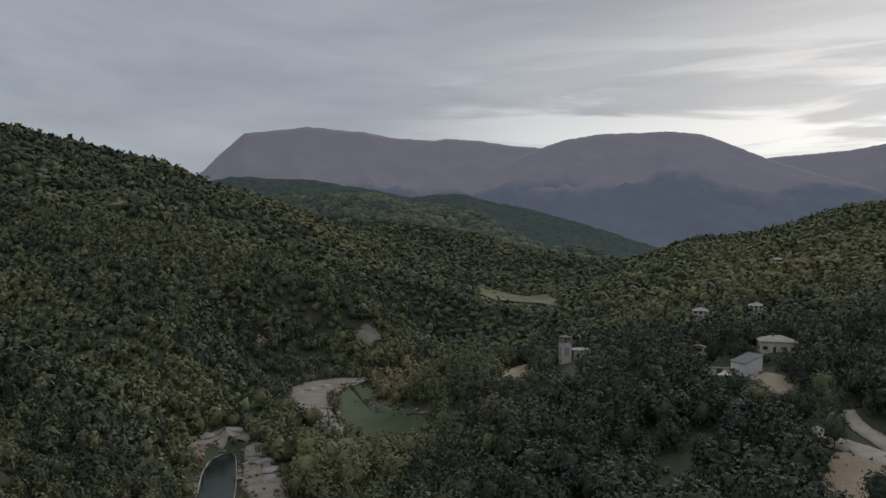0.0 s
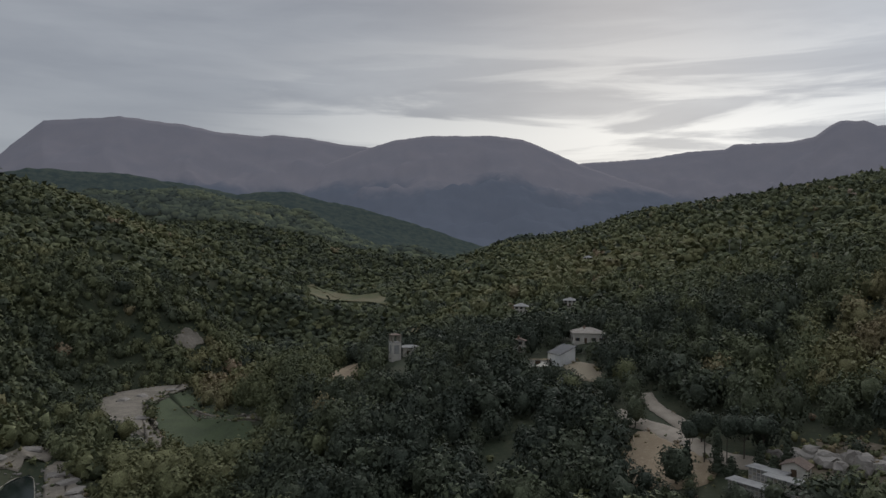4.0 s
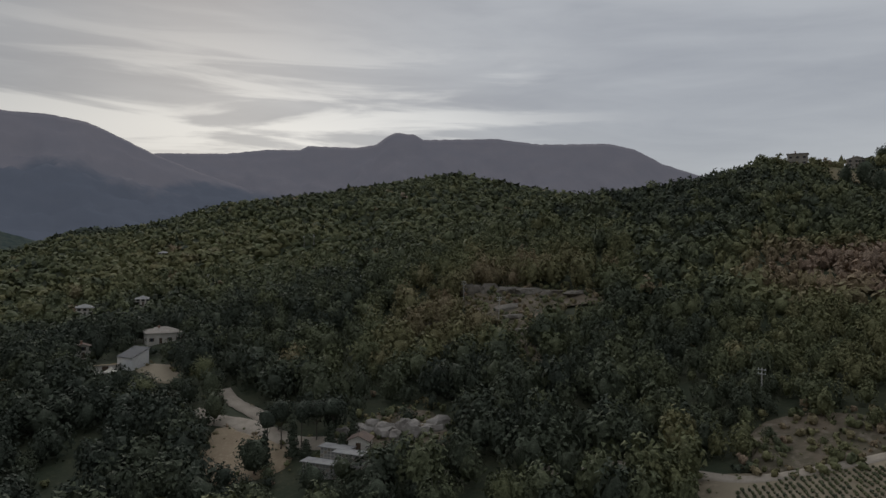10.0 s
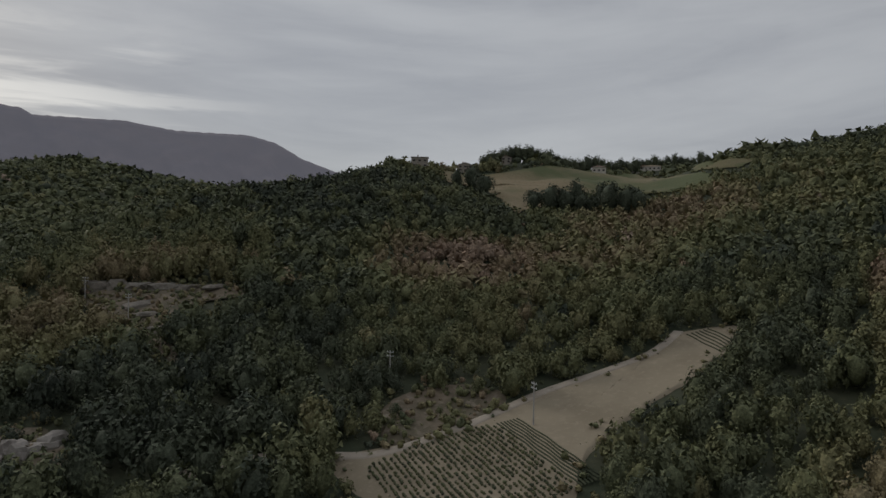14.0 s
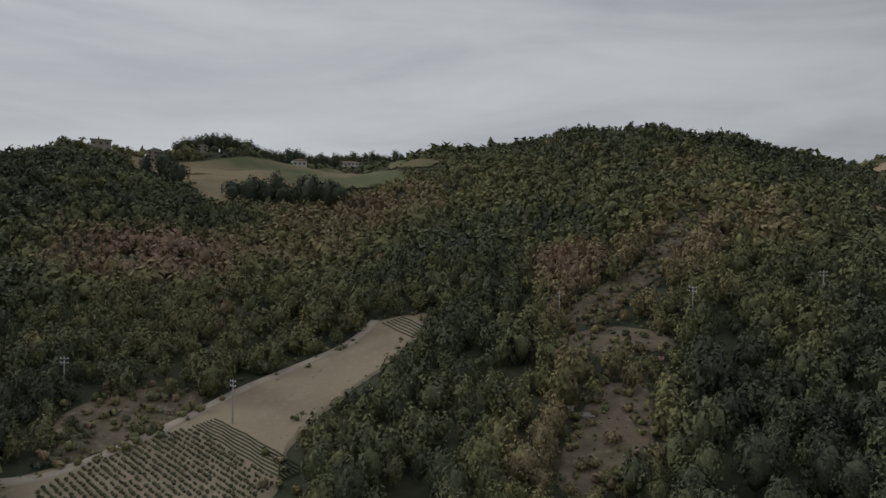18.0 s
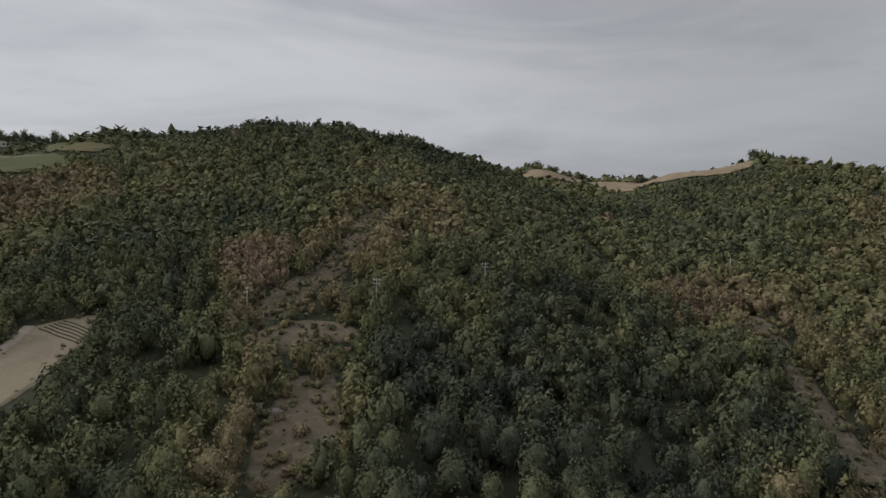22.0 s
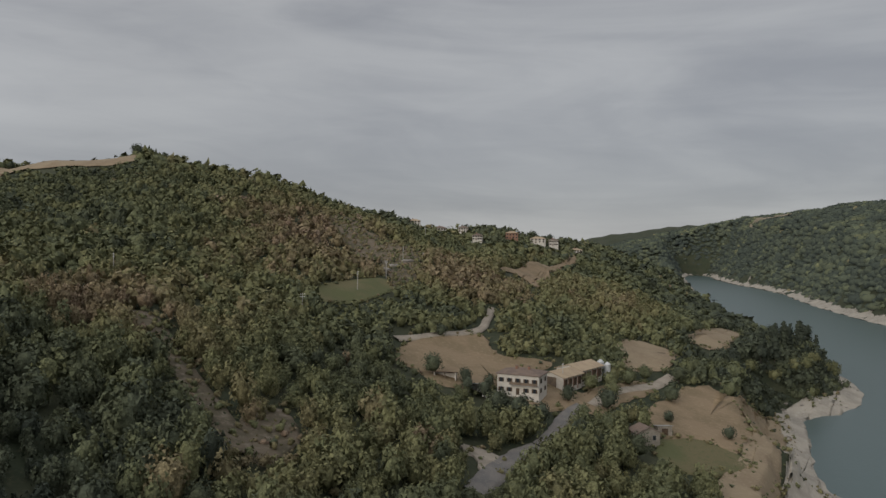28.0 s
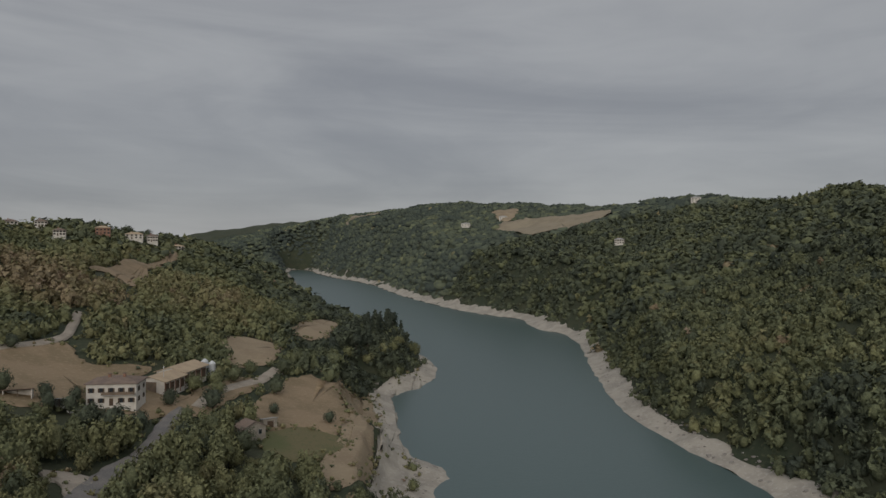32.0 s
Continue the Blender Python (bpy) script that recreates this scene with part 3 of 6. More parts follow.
field("dry_slope", "dry yellow grass slope running down to the shore", M_STUBBLE, [(-83.1, -286.8), (-114, -341), (-103.5, -295.8), (-76.8, -221.6), (-64.0, -191.5), (-51.2, -176.2), (-48.1, -187.4), (-62.3, -205.5), (-65.4, -225.3), (-77.9, -252.2)])
field("lake_meadow", "green lakeside meadow with worn tracks", M_GRASS, [(-41.3, -217.4), (-53.8, -224.5), (-63.1, -217.6), (-61.8, -205.6), (-52.2, -197.0), (-43.2, -193.1), (-37.7, -196.7), (-36.5, -205.8)])
field("far_field", "large straw field on the far shore hills", M_PALE, [(-646, -1173), (-701, -1156), (-745, -1088), (-761, -968), (-680, -872), (-650, -903), (-635, -942), (-596, -1001)])
field("far_field", "pale field near the far hill crest", M_PALE, [(-734, -2478), (-762, -2363), (-731, -2084), (-718, -2067), (-718, -2354)])
field("far_field", "brown field near the far hill crest", M_STUBBLE, [(-756, -1394), (-779, -1320), (-716, -1219), (-685, -1219)])
field("valley_field", "tan grass field beside the lane", M_STUBBLE, [(83.3, 153.6), (95.0, 166.6), (96.5, 153.2), (96.7, 137.3), (90.4, 129.3), (81.2, 133.3), (77.9, 141.5)])
field("valley_field", "pale yard by the white shed", M_PALE, [(105.7, 239.0), (114.5, 235.6), (112.0, 219.0), (108.1, 213.3), (102.8, 222.6)])
field("valley_field", "yellow-green field by the river bend", M_GRASS, [(40, 794), (55, 778), (104, 690), (101, 590), (78, 670), (42, 731)])
field("valley_field", "small dry field behind trees", M_STUBBLE, [(24.6, 311.3), (43, 332), (36.2, 293.4), (28.1, 288.5)])
field("valley_field", "pale cut bank beside the river", M_BANK, [(-56, 455), (-47, 462), (-40, 458), (-51, 448)])
field("river_bed", "pale dry river bed with ledges", M_BANK, [(-80, 365), (-77, 396), (-47, 416), (-45, 396), (-59, 367), (-46.2, 319.4), (-38.5, 291.0), (-44.3, 290.8), (-60, 329), (-74, 340)])
field("river_meadow", "lush green meadow inside the river bend", M_LUSH, [(-56, 382), (-44, 393), (-28, 351), (-6.9, 292.4), (-4.0, 267.6), (-17.2, 272.5), (-37.3, 291.2), (-48, 330)])
field("river_bank", "pale stony river bank", M_BANK, [(-38, 358), (-9.7, 306.6), (-4.5, 288.1), (-20.4, 318.7), (-35, 340)])
field("river_bank", "pale rocky bank beside the dark river pool", M_BANK, [(-74.6, 268.7), (-70.9, 274.7), (-57.1, 244.0), (-46.5, 217.3), (-48.4, 204.5), (-62.4, 222.6), (-68.6, 245.6)])
field("river_bank", "pale undercut bank at the head of the pool", M_BANK, [(-95.1, 267.1), (-88.4, 279.3), (-80.3, 294.3), (-75.7, 279.3), (-82.1, 274.8), (-90.8, 262.4)])
field("rock_cut", "pale broken rock and earth of the cut bank behind the cemetery", M_SCREE, [(106.3, 127.6), (113.8, 130.0), (122.7, 127.3), (124.6, 118.3), (118.9, 107.5), (112.1, 101.9), (109.5, 109.0), (105.1, 112.6), (103.5, 118.3)])
field("scree", "brown stony gap on the hillside", M_SCREE, [(112.6, -189.9), (103.0, -188.3), (77.0, -156.5), (55.3, -131.8), (57.8, -129.6), (75.5, -148.1), (98.6, -174.5)])
field("scree", "grey stony clearing on the east hillside", M_SCREE, [(133, -454), (121, -463), (96, -427), (76, -423), (58, -392), (57, -358), (63, -328), (72, -370), (83, -373), (96, -383), (119, -419)])
field("scree", "bare earth slope beside the ploughed field", M_SCREE, [(146.3, 49.0), (158.0, 42.0), (158.0, 26.4), (148.0, 22.7), (136.0, 31.5), (128.5, 41.0)])
field("rock_shelf", "brown bare ground round rock slabs", M_SCREE, [(203.2, 175.9), (215.2, 168.1), (219.4, 131.9), (212.6, 118.8), (198.7, 132.3), (172.1, 126.1), (154.3, 102.4), (159.4, 111.2), (179.1, 139.6), (192.9, 164.6)])
field("yard", "dry gravelly yard round the farmhouse and barns", M_BARE, [(5.0, -224.6), (-6.2, -245.3), (-14.1, -232.2), (-25.7, -257.8), (-45.4, -281.7), (-48.7, -275.8), (-31.8, -242.7), (-22.6, -225.8), (-11.7, -220.4), (-1.3, -211.1)])
field("road_junction", "pale worn tarmac where the farm lane meets the road", M_TRACK, [(16.0, -170.2), (11.3, -172.7), (5.6, -169.7), (5.8, -161.7), (7.9, -156.4), (10.3, -158.5), (12.4, -165.3)])
field("shore_flat", "wide pale silt flat below the dry slope", M_SHORE, [(-121, -347), (-140, -369), (-166, -403), (-157, -374), (-126, -328), (-106.4, -277.5), (-91.9, -226.8), (-76.5, -201.4), (-62.9, -186.9), (-78.1, -223.1), (-108.3, -301.8)])
lane("lane", M_TRACK, 3.2, [(111.4, 191.1), (108.9, 184.4), (106.7, 174.1), (104.6, 161.9), (102.7, 154.9)])
lane("lane", M_TRACK, 4.5, [(97.4, 184.5), (97.4, 172.6), (98.8, 164.1), (99.0, 150.5), (98.9, 139.3), (101.0, 132.4), (104.1, 127.2)])
lane("road", M_ROAD, 4.6, [(10.6, -145.4), (6.6, -161.7), (1.6, -176.7), (-3.2, -185.0)])
lane("road", M_ROAD, 4.0, [(-3.4, -186.0), (-8.4, -200.7), (-11.4, -213.3), (-17.5, -228.0)], "narrow farm lane between trees", 0.3)
lane("track", M_SCREE, 4.5, [(112.3, -190.4), (98.1, -176.5), (82.5, -160.7), (69.1, -146.1), (59.4, -135.1), (52.9, -127.5)], "pale stony gully running down the wooded slope", 1.2)
lane("road", M_TRACK, 5, [(15.2, -168.8), (9.7, -169.1), (5.5, -167.2)])
lane("track", M_TRACK, 3.0, [(47.6, -249.7), (37.1, -263.0), (20.5, -285.0), (18.0, -308.2), (17.0, -326.8)])
lane("track", M_TRACK, 2.4, [(112.9, 77.1), (119.0, 70.9), (122.0, 62.0), (123.1, 50.6), (125.0, 41.3), (135.6, 29.9), (154.2, 15.9), (164.5, 3.0), (174.9, -9.5), (185.2, -15.8)])
lane("track", M_TRACK, 4, [(-21.3, -231.2), (-31.3, -254.9), (-46.6, -275.7), (-58.7, -294.9)])

# ---- buildings ----
M_PLASTER = material("cream_plaster", two_scale((0.62, 0.58, 0.52), (0.52, 0.48, 0.42), (0.68, 0.64, 0.58), 0.3, 3), rough=0.9)
M_WHITE = material("white_render", two_scale((0.74, 0.73, 0.71), (0.64, 0.63, 0.61), (0.78, 0.77, 0.75), 0.3, 3), rough=0.9)
M_STONE = material("rubble_stone", two_scale((0.36, 0.32, 0.27), (0.27, 0.24, 0.20), (0.44, 0.40, 0.34), 0.8, 4), bump=0.6, bump_scale=3)
M_BRICK = material("red_brick", two_scale((0.30, 0.17, 0.12), (0.24, 0.14, 0.10), (0.36, 0.23, 0.17), 0.8, 4))
M_TILE = material("weathered_roof_tile", two_scale((0.22, 0.165, 0.13), (0.17, 0.13, 0.11), (0.28, 0.21, 0.17), 0.5, 4), bump=0.6, bump_scale=6)
M_PALETILE = material("bleached_roof_tile", two_scale((0.40, 0.36, 0.31), (0.33, 0.29, 0.25), (0.46, 0.42, 0.37), 0.5, 4), bump=0.6, bump_scale=6)
M_TANROOF = material("tan_roof_sheet", two_scale((0.44, 0.34, 0.23), (0.38, 0.29, 0.20), (0.48, 0.38, 0.27), 0.3, 3))
M_GREYROOF = material("grey_concrete", two_scale((0.36, 0.35, 0.33), (0.28, 0.27, 0.26), (0.42, 0.41, 0.39), 0.4, 3))
M_DARKROOF = material("dark_roof_sheet", two_scale((0.055, 0.06, 0.07), (0.045, 0.05, 0.055), (0.08, 0.08, 0.085), 0.4, 3), rough=0.6)
M_TIMBER = material("weathered_wood", two_scale((0.20, 0.15, 0.11), (0.14, 0.11, 0.085), (0.26, 0.20, 0.15), 0.6, 6))
M_SHUTTER = material("brown_shutter", two_scale((0.11, 0.075, 0.05), (0.085, 0.06, 0.045), (0.14, 0.10, 0.07), 1, 8))
M_METAL = material("galvanised_metal", two_scale((0.55, 0.56, 0.56), (0.48, 0.49, 0.49), (0.6, 0.6, 0.6), 0.6, 4), rough=0.45, spec=0.5)
M_CANVAS = material("cream_canvas", two_scale((0.68, 0.64, 0.54), (0.60, 0.56, 0.47), (0.72, 0.69, 0.60), 0.5, 4), rough=0.8)
M_POLE = material("concrete_pole", two_scale((0.42, 0.40, 0.37), (0.35, 0.33, 0.31), (0.47, 0.45, 0.42), 0.6, 5))


def make_glass():
    m = bpy.data.materials.new("window_glass")
    m.use_nodes = True
    b = m.node_tree.nodes["Principled BSDF"]
    b.inputs["Base Color"].default_value = (0.03, 0.035, 0.04, 1)
    b.inputs["Roughness"].default_value = 0.08
    return m


M_GLASS = make_glass()


def box(x0, x1, y0, y1, z0, z1, bevel=0.0):
    bm = bmesh.new()
    bmesh.ops.create_cube(bm, size=1.0)
    for v in bm.verts:
        v.co = ((x0 + x1) / 2 + v.co.x * (x1 - x0), (y0 + y1) / 2 + v.co.y * (y1 - y0), (z0 + z1) / 2 + v.co.z * (z1 - z0))
    if bevel:
        bmesh.ops.bevel(bm, geom=bm.edges[:], offset=bevel, segments=1, affect="EDGES")
    return bm


def solid(verts, faces):
    bm = bmesh.new()
    vs = [bm.verts.new(v) for v in verts]
    for f in faces:
        bm.faces.new([vs[i] for i in f])
    bmesh.ops.recalc_face_normals(bm, faces=bm.faces[:])
    return bm


def hip_roof(w, d, z, rise, over, thick=0.18):
    a, b = w / 2 + over, d / 2 + over
    k = max(a - b, 0.05) if w >= d else 0.0
    j = max(b - a, 0.05) if d > w else 0.0
    low = [(-a, -b, z), (a, -b, z), (a, b, z), (-a, b, z)]
    top = [(-a, -b, z + thick), (a, -b, z + thick), (a, b, z + thick), (-a, b, z + thick)]
    r = [(-k, -j, z + rise + thick), (k, j, z + rise + thick)]
    v = low + top + r
    if w >= d:
        up = [(4, 5, 9, 8), (6, 7, 8, 9), (5, 6, 9), (7, 4, 8)]
    else:
        up = [(5, 6, 9, 8), (7, 4, 8, 9), (4, 5, 8), (6, 7, 9)]
    return solid(v, [(0, 3, 2, 1), (0, 1, 5, 4), (1, 2, 6, 5), (2, 3, 7, 6), (3, 0, 4, 7)] + up)


def gable_slab(w, d, z, rise, over, side, thick=0.16):
    """One slope of a gable roof whose ridge runs along y; side is -1 or 1."""
    a, b = side * (w / 2 + over), d / 2 + over
    drop = rise * over / (w / 2)
    p = [(0, -b, z + rise), (a, -b, z - drop), (a, b, z - drop), (0, b, z + rise)]
    q = [(x, y, c + thick) for x, y, c in p]
    return solid(p + q, [(0, 1, 2, 3), (4, 7, 6, 5), (0, 4, 5, 1), (1, 5, 6, 2), (2, 6, 7, 3), (3, 7, 4, 0)])


def gable_body(w, d, h, rise):
    a, b = w / 2, d / 2
    v = [(-a, -b, -1.5), (a, -b, -1.5), (a, b, -1.5), (-a, b, -1.5), (-a, -b, h), (a, -b, h), (a, b, h), (-a, b, h), (0, -b, h + rise), (0, b, h + rise)]
    return solid(v, [(0, 3, 2, 1), (0, 1, 5, 8, 4), (2, 3, 7, 9, 6), (1, 2, 6, 5), (3, 0, 4, 7), (4, 8, 9, 7), (8, 5, 6, 9)])


def opening(parent, kind, face, u, z, w, h, W, D, shutters=False):
    """A window or door on one face of a building W by D: face is front (+y), back, left (-x) or right."""
    at = {"front": (u, D / 2, 0), "back": (-u, -D / 2, 180), "left": (-W / 2, u, 90), "right": (W / 2, -u, -90)}[face]
    m = pose(at[0], at[1], z, 0, 0, at[2])
    if kind == "door":
        leaf = part("door", box(-w / 2, w / 2, -0.06, 0.04, 0, h), M_SHUTTER, parent)
        leaf.matrix_local = m
        return
    fr = part("window", box(-w / 2 - 0.1, w / 2 + 0.1, -0.05, 0.05, -0.1, h + 0.1), M_GREYROOF, parent)
    fr.matrix_local = m
    part("pane", box(-w / 2, w / 2, 0.052, 0.07, 0, h), M_GLASS, fr)
    if shutters:
        for s in (-1, 1):
            part("shutter", box(s * w * 0.5 + min(0, s * w * 0.45), s * w * 0.5 + max(0, s * w * 0.45), 0.05, 0.10, -0.02, h), M_SHUTTER, fr)


def clear_round(x, y, r):
    CLEAR.append(([(x + r * math.cos(a * 0.785), y + r * math.sin(a * 0.785)) for a in range(8)], 0.7))


def clear_view(x, y, r, reach=20):
    """Keeps trees from the open side of a building, towards the valley in the middle."""
    q = math.hypot(x, y)
    ux, uy = x / q, y / q
    CLEAR.append(([(x - uy * r, y + ux * r), (x + uy * r, y - ux * r), (x + uy * r * 0.8 - ux * reach, y - ux * r * 0.8 - uy * reach), (x - uy * r * 0.8 - ux * reach, y + ux * r * 0.8 - uy * reach)], 0))


def house(name, label, x, y, turn, w, d, h, roof="hip", rise=1.8, wall=None, tiles=None, storeys=2, columns=4, shutters=True, chimneys=1, faces=("front", "right", "left"), clear=0, group="", low=0.4):
    wall, tiles = wall or M_PLASTER, tiles or M_TILE
    z = ground_z(x, y) + low
    home = thing(name, label, "house" if "house" in name else "building", pose(x, y, z, 0, 0, turn), group)
    if roof == "hip":
        part("wall", box(-w / 2, w / 2, -d / 2, d / 2, -4.5, h), wall, home)
        part("roof", hip_roof(w, d, h, rise, 0.55), tiles, home)
    else:
        part("wall", gable_body(w, d, h, rise), wall, home)
        for s in (-1, 1):
            part("roof", gable_slab(w, d, h + 0.01, rise, 0.45, s), tiles, home)
    for face in faces:
        span_ = w if face in ("front", "back") else d
        n = columns if face in ("front", "back") else max(1, columns // 2)
        for fl in range(storeys):
            for i in range(n):
                u = (i + 0.5) / n * span_ - span_ / 2
                base = 0.9 + fl * (h - 0.4) / storeys
                if fl == 0 and i == n // 2 and face == "front":
                    opening(home, "door", face, u, 0.0, 1.1, 2.1, w, d)
                else:
                    opening(home, "window", face, u, base, 0.95, 1.25, w, d, shutters)
    for i in range(chimneys):
        c = part("chimney", box(-0.35, 0.35, -0.35, 0.35, 0, 1.5), M_BRICK, home)
        c.matrix_local = pose(w * (0.12 - 0.3 * i), d * 0.1, h + rise * 0.55)
        part("cap", box(-0.5, 0.5, -0.5, 0.5, 1.5, 1.62), M_TILE, c)
    if clear:
        clear_round(x, y, clear)
        clear_view(x, y, max(w, d) * 0.5)
    return home


# the lakeside farm
farm = house("farmhouse", "cream two-storey farmhouse with brown hipped roof and balcony", 1.6, -226, 164 - 180, 13.6, 10, 6.2, columns=5, chimneys=2, faces=("front", "left"), clear=10, rise=1.5, low=0.9)
bal = part("balcony", box(-6.6, 2.5, 5.0, 6.1, 3.05, 3.22), M_GREYROOF, farm)
part("railing", box(-6.6, 2.5, 6.04, 6.10, 3.22, 4.1), M_TIMBER, bal)


def barn(label, x, y, turn, w, d, h, rise, bays):
    z = ground_z(x, y) + 0.3
    ob = thing("barn", label, "barn", pose(x, y, z, 0, 0, turn), "farm barns")
    part("wall", gable_body(w, d, h, rise), M_PLASTER, ob)
    for s in (-1, 1):
        part("roof", gable_slab(w, d, h + 0.01, rise, 0.8, s), M_TANROOF, ob)
    for i in range(bays):
        u = (i + 0.5) / bays * d - d / 2
        for s in (-1, 1):
            part("pillar", box(s * w / 2 - 0.15, s * w / 2 + 0.15, u + d / bays / 2 - 0.45, u + d / bays / 2 - 0.05, -1, h - 0.05), M_BRICK, ob)
            part("opening", box(s * w / 2 - 0.05, s * w / 2 + 0.06, u - d / bays / 2 + 0.5, u + d / bays / 2 - 0.5, 0.2, h - 0.9), M_SHUTTER, ob)
    part("gate", box(-2, 2, d / 2 - 0.05, d / 2 + 0.06, 0, 3.6), M_TIMBER, ob)
    clear_round(x, y, 12)
    return ob


barn("long farm barn with tan sheet roof and open brick bays", -11.5, -247, -32, 9.5, 13, 3.9, 1.4, 4)
barn("second long barn with tan sheet roof behind the farmhouse", -19, -262, -32, 10, 16, 4.3, 1.5, 4)


def silo(x, y):
    ob = thing("silo", "small white feed silo beside the barn", "silo", pose(x, y, ground_z(x, y)), "farm silos")
    bm = bmesh.new()
    bmesh.ops.create_cone(bm, cap_ends=True, segments=16, radius1=1.3, radius2=1.3, depth=4.4, matrix=Matrix.Translation((0, 0, 3.6)))
    part("tank", bm, M_METAL, ob)
    bm = bmesh.new()
    bmesh.ops.create_cone(bm, cap_ends=True, segments=16, radius1=1.36, radius2=0.25, depth=1.0, matrix=Matrix.Translation((0, 0, 6.3)))
    part("lid", bm, M_METAL, ob)
    bm = bmesh.new()
    bmesh.ops.create_cone(bm, cap_ends=True, segments=16, radius1=0.3, radius2=1.28, depth=0.9, matrix=Matrix.Translation((0, 0, 0.95)))
    part("hopper", bm, M_METAL, ob)
    for i in range(4):
        a = 0.785 + i * 1.571
        part("leg", box(1.1 * math.cos(a) - 0.07, 1.1 * math.cos(a) + 0.07, 1.1 * math.sin(a) - 0.07, 1.1 * math.sin(a) + 0.07, -0.5, 1.5), M_METAL, ob)


silo(-27.5, -272)
silo(-30.0, -271)


def shed(name, label, x, y, turn, w, d, h, wall, roofm, fall=0.7, open_front=False, clear=5):
    """A lean-to with one sloping roof, higher at the front."""
    z = ground_z(x, y) + 0.2
    ob = thing(name, label, "shed", pose(x, y, z, 0, 0, turn))
    a, b = w / 2, d / 2
    if open_front:
        part("back_wall", box(-a, a, -b, -b + 0.25, -1.5, h - fall), wall, ob)
        for s in (-1, 1):
            part("side_wall", solid([(s * a, -b + 0.26, -1.5), (s * a, b, -1.5), (s * a, b, h), (s * a, -b + 0.26, h - fall), (s * (a - 0.25), -b + 0.26, -1.5), (s * (a - 0.25), b, -1.5), (s * (a - 0.25), b, h), (s * (a - 0.25), -b + 0.26, h - fall)],
                                    [(0, 1, 2, 3), (4, 7, 6, 5), (0, 4, 5, 1), (1, 5, 6, 2), (2, 6, 7, 3), (3, 7, 4, 0)]), wall, ob)
        part("post", box(-0.12, 0.12, b - 0.3, b - 0.06, -1.5, h - 0.02), M_TIMBER, ob)
    else:
        part("wall", solid([(-a, -b, -1.5), (a, -b, -1.5), (a, b, -1.5), (-a, b, -1.5), (-a, -b, h - fall), (a, -b, h - fall), (a, b, h), (-a, b, h)],
                           [(0, 3, 2, 1), (0, 1, 5, 4), (1, 2, 6, 5), (2, 3, 7, 6), (3, 0, 4, 7), (4, 5, 6, 7)]), wall, ob)
        part("door", box(-1.0, 1.0, b - 0.03, b + 0.06, -0.2, min(2.2, h - 0.3)), M_SHUTTER, ob)
    k = fall / d
    p = [(-a - 0.3, -b - 0.4, h - fall - 0.4 * k + 0.02), (a + 0.3, -b - 0.4, h - fall - 0.4 * k + 0.02), (a + 0.3, b + 0.4, h + 0.4 * k + 0.02), (-a - 0.3, b + 0.4, h + 0.4 * k + 0.02)]
    q = [(x_, y_, z_ + 0.14) for x_, y_, z_ in p]
    part("roof", solid(p + q, [(0, 3, 2, 1), (4, 5, 6, 7), (0, 1, 5, 4), (1, 2, 6, 5), (2, 3, 7, 6), (3, 0, 4, 7)]), roofm, ob)
    if clear:
        clear_round(x, y, clear)
        clear_view(x, y, w * 0.5, 17)
    return ob


shed("shed", "open-fronted white shed below the stubble field", 15.5, -217, -4, 5.5, 4, 3.2, M_WHITE, M_GREYROOF, open_front=True)
shed("shed", "low pale storage shed beside the ruined cottage", -41.5, -222, 12, 4.5, 3.6, 2.9, M_STONE, M_GREYROOF)
shed("shed", "weathered outbuilding against the slope near the farm", 26, -222, -2, 7, 3, 2.3, M_PLASTER, M_TILE, open_front=True, clear=4)
house("cottage", "old rubble stone cottage with broken tiled roof", -34.3, -211.5, 18, 7.2, 5.5, 3.0, roof="gable", rise=1.6, wall=M_STONE, storeys=1, columns=2, shutters=False, clear=6, chimneys=0)
wallob = thing("retaining_wall", "pale low retaining wall by the farm gate", "wall", pose(10.5, -215, ground_z(10.5, -215), 0, 0, -20))
part("masonry", box(-3.5, 3.5, -0.25, 0.25, -1.0, 1.3, 0.06), M_WHITE, wallob)
part("coping", box(-3.6, 3.6, -0.33, 0.33, 1.303, 1.4), M_GREYROOF, wallob)

# the valley hamlet
house("house", "pale house with hipped grey-tan roof among trees", 128.5, 268, 165, 13, 10, 3.9, columns=4, tiles=M_PALETILE, storeys=1, rise=2.0, clear=8, low=-0.2, chimneys=1)
white = shed("workshop", "white wedge-shaped workshop with dark sloping roof", 107, 245, 285, 7.5, 7, 6.2, M_WHITE, M_DARKROOF, fall=2.6, clear=8)
shed("workshop", "low white annex with pale canopy roof", 98.5, 248, 165, 8, 4, 2.4, M_PLASTER, M_TANROOF, fall=0.5, clear=4)
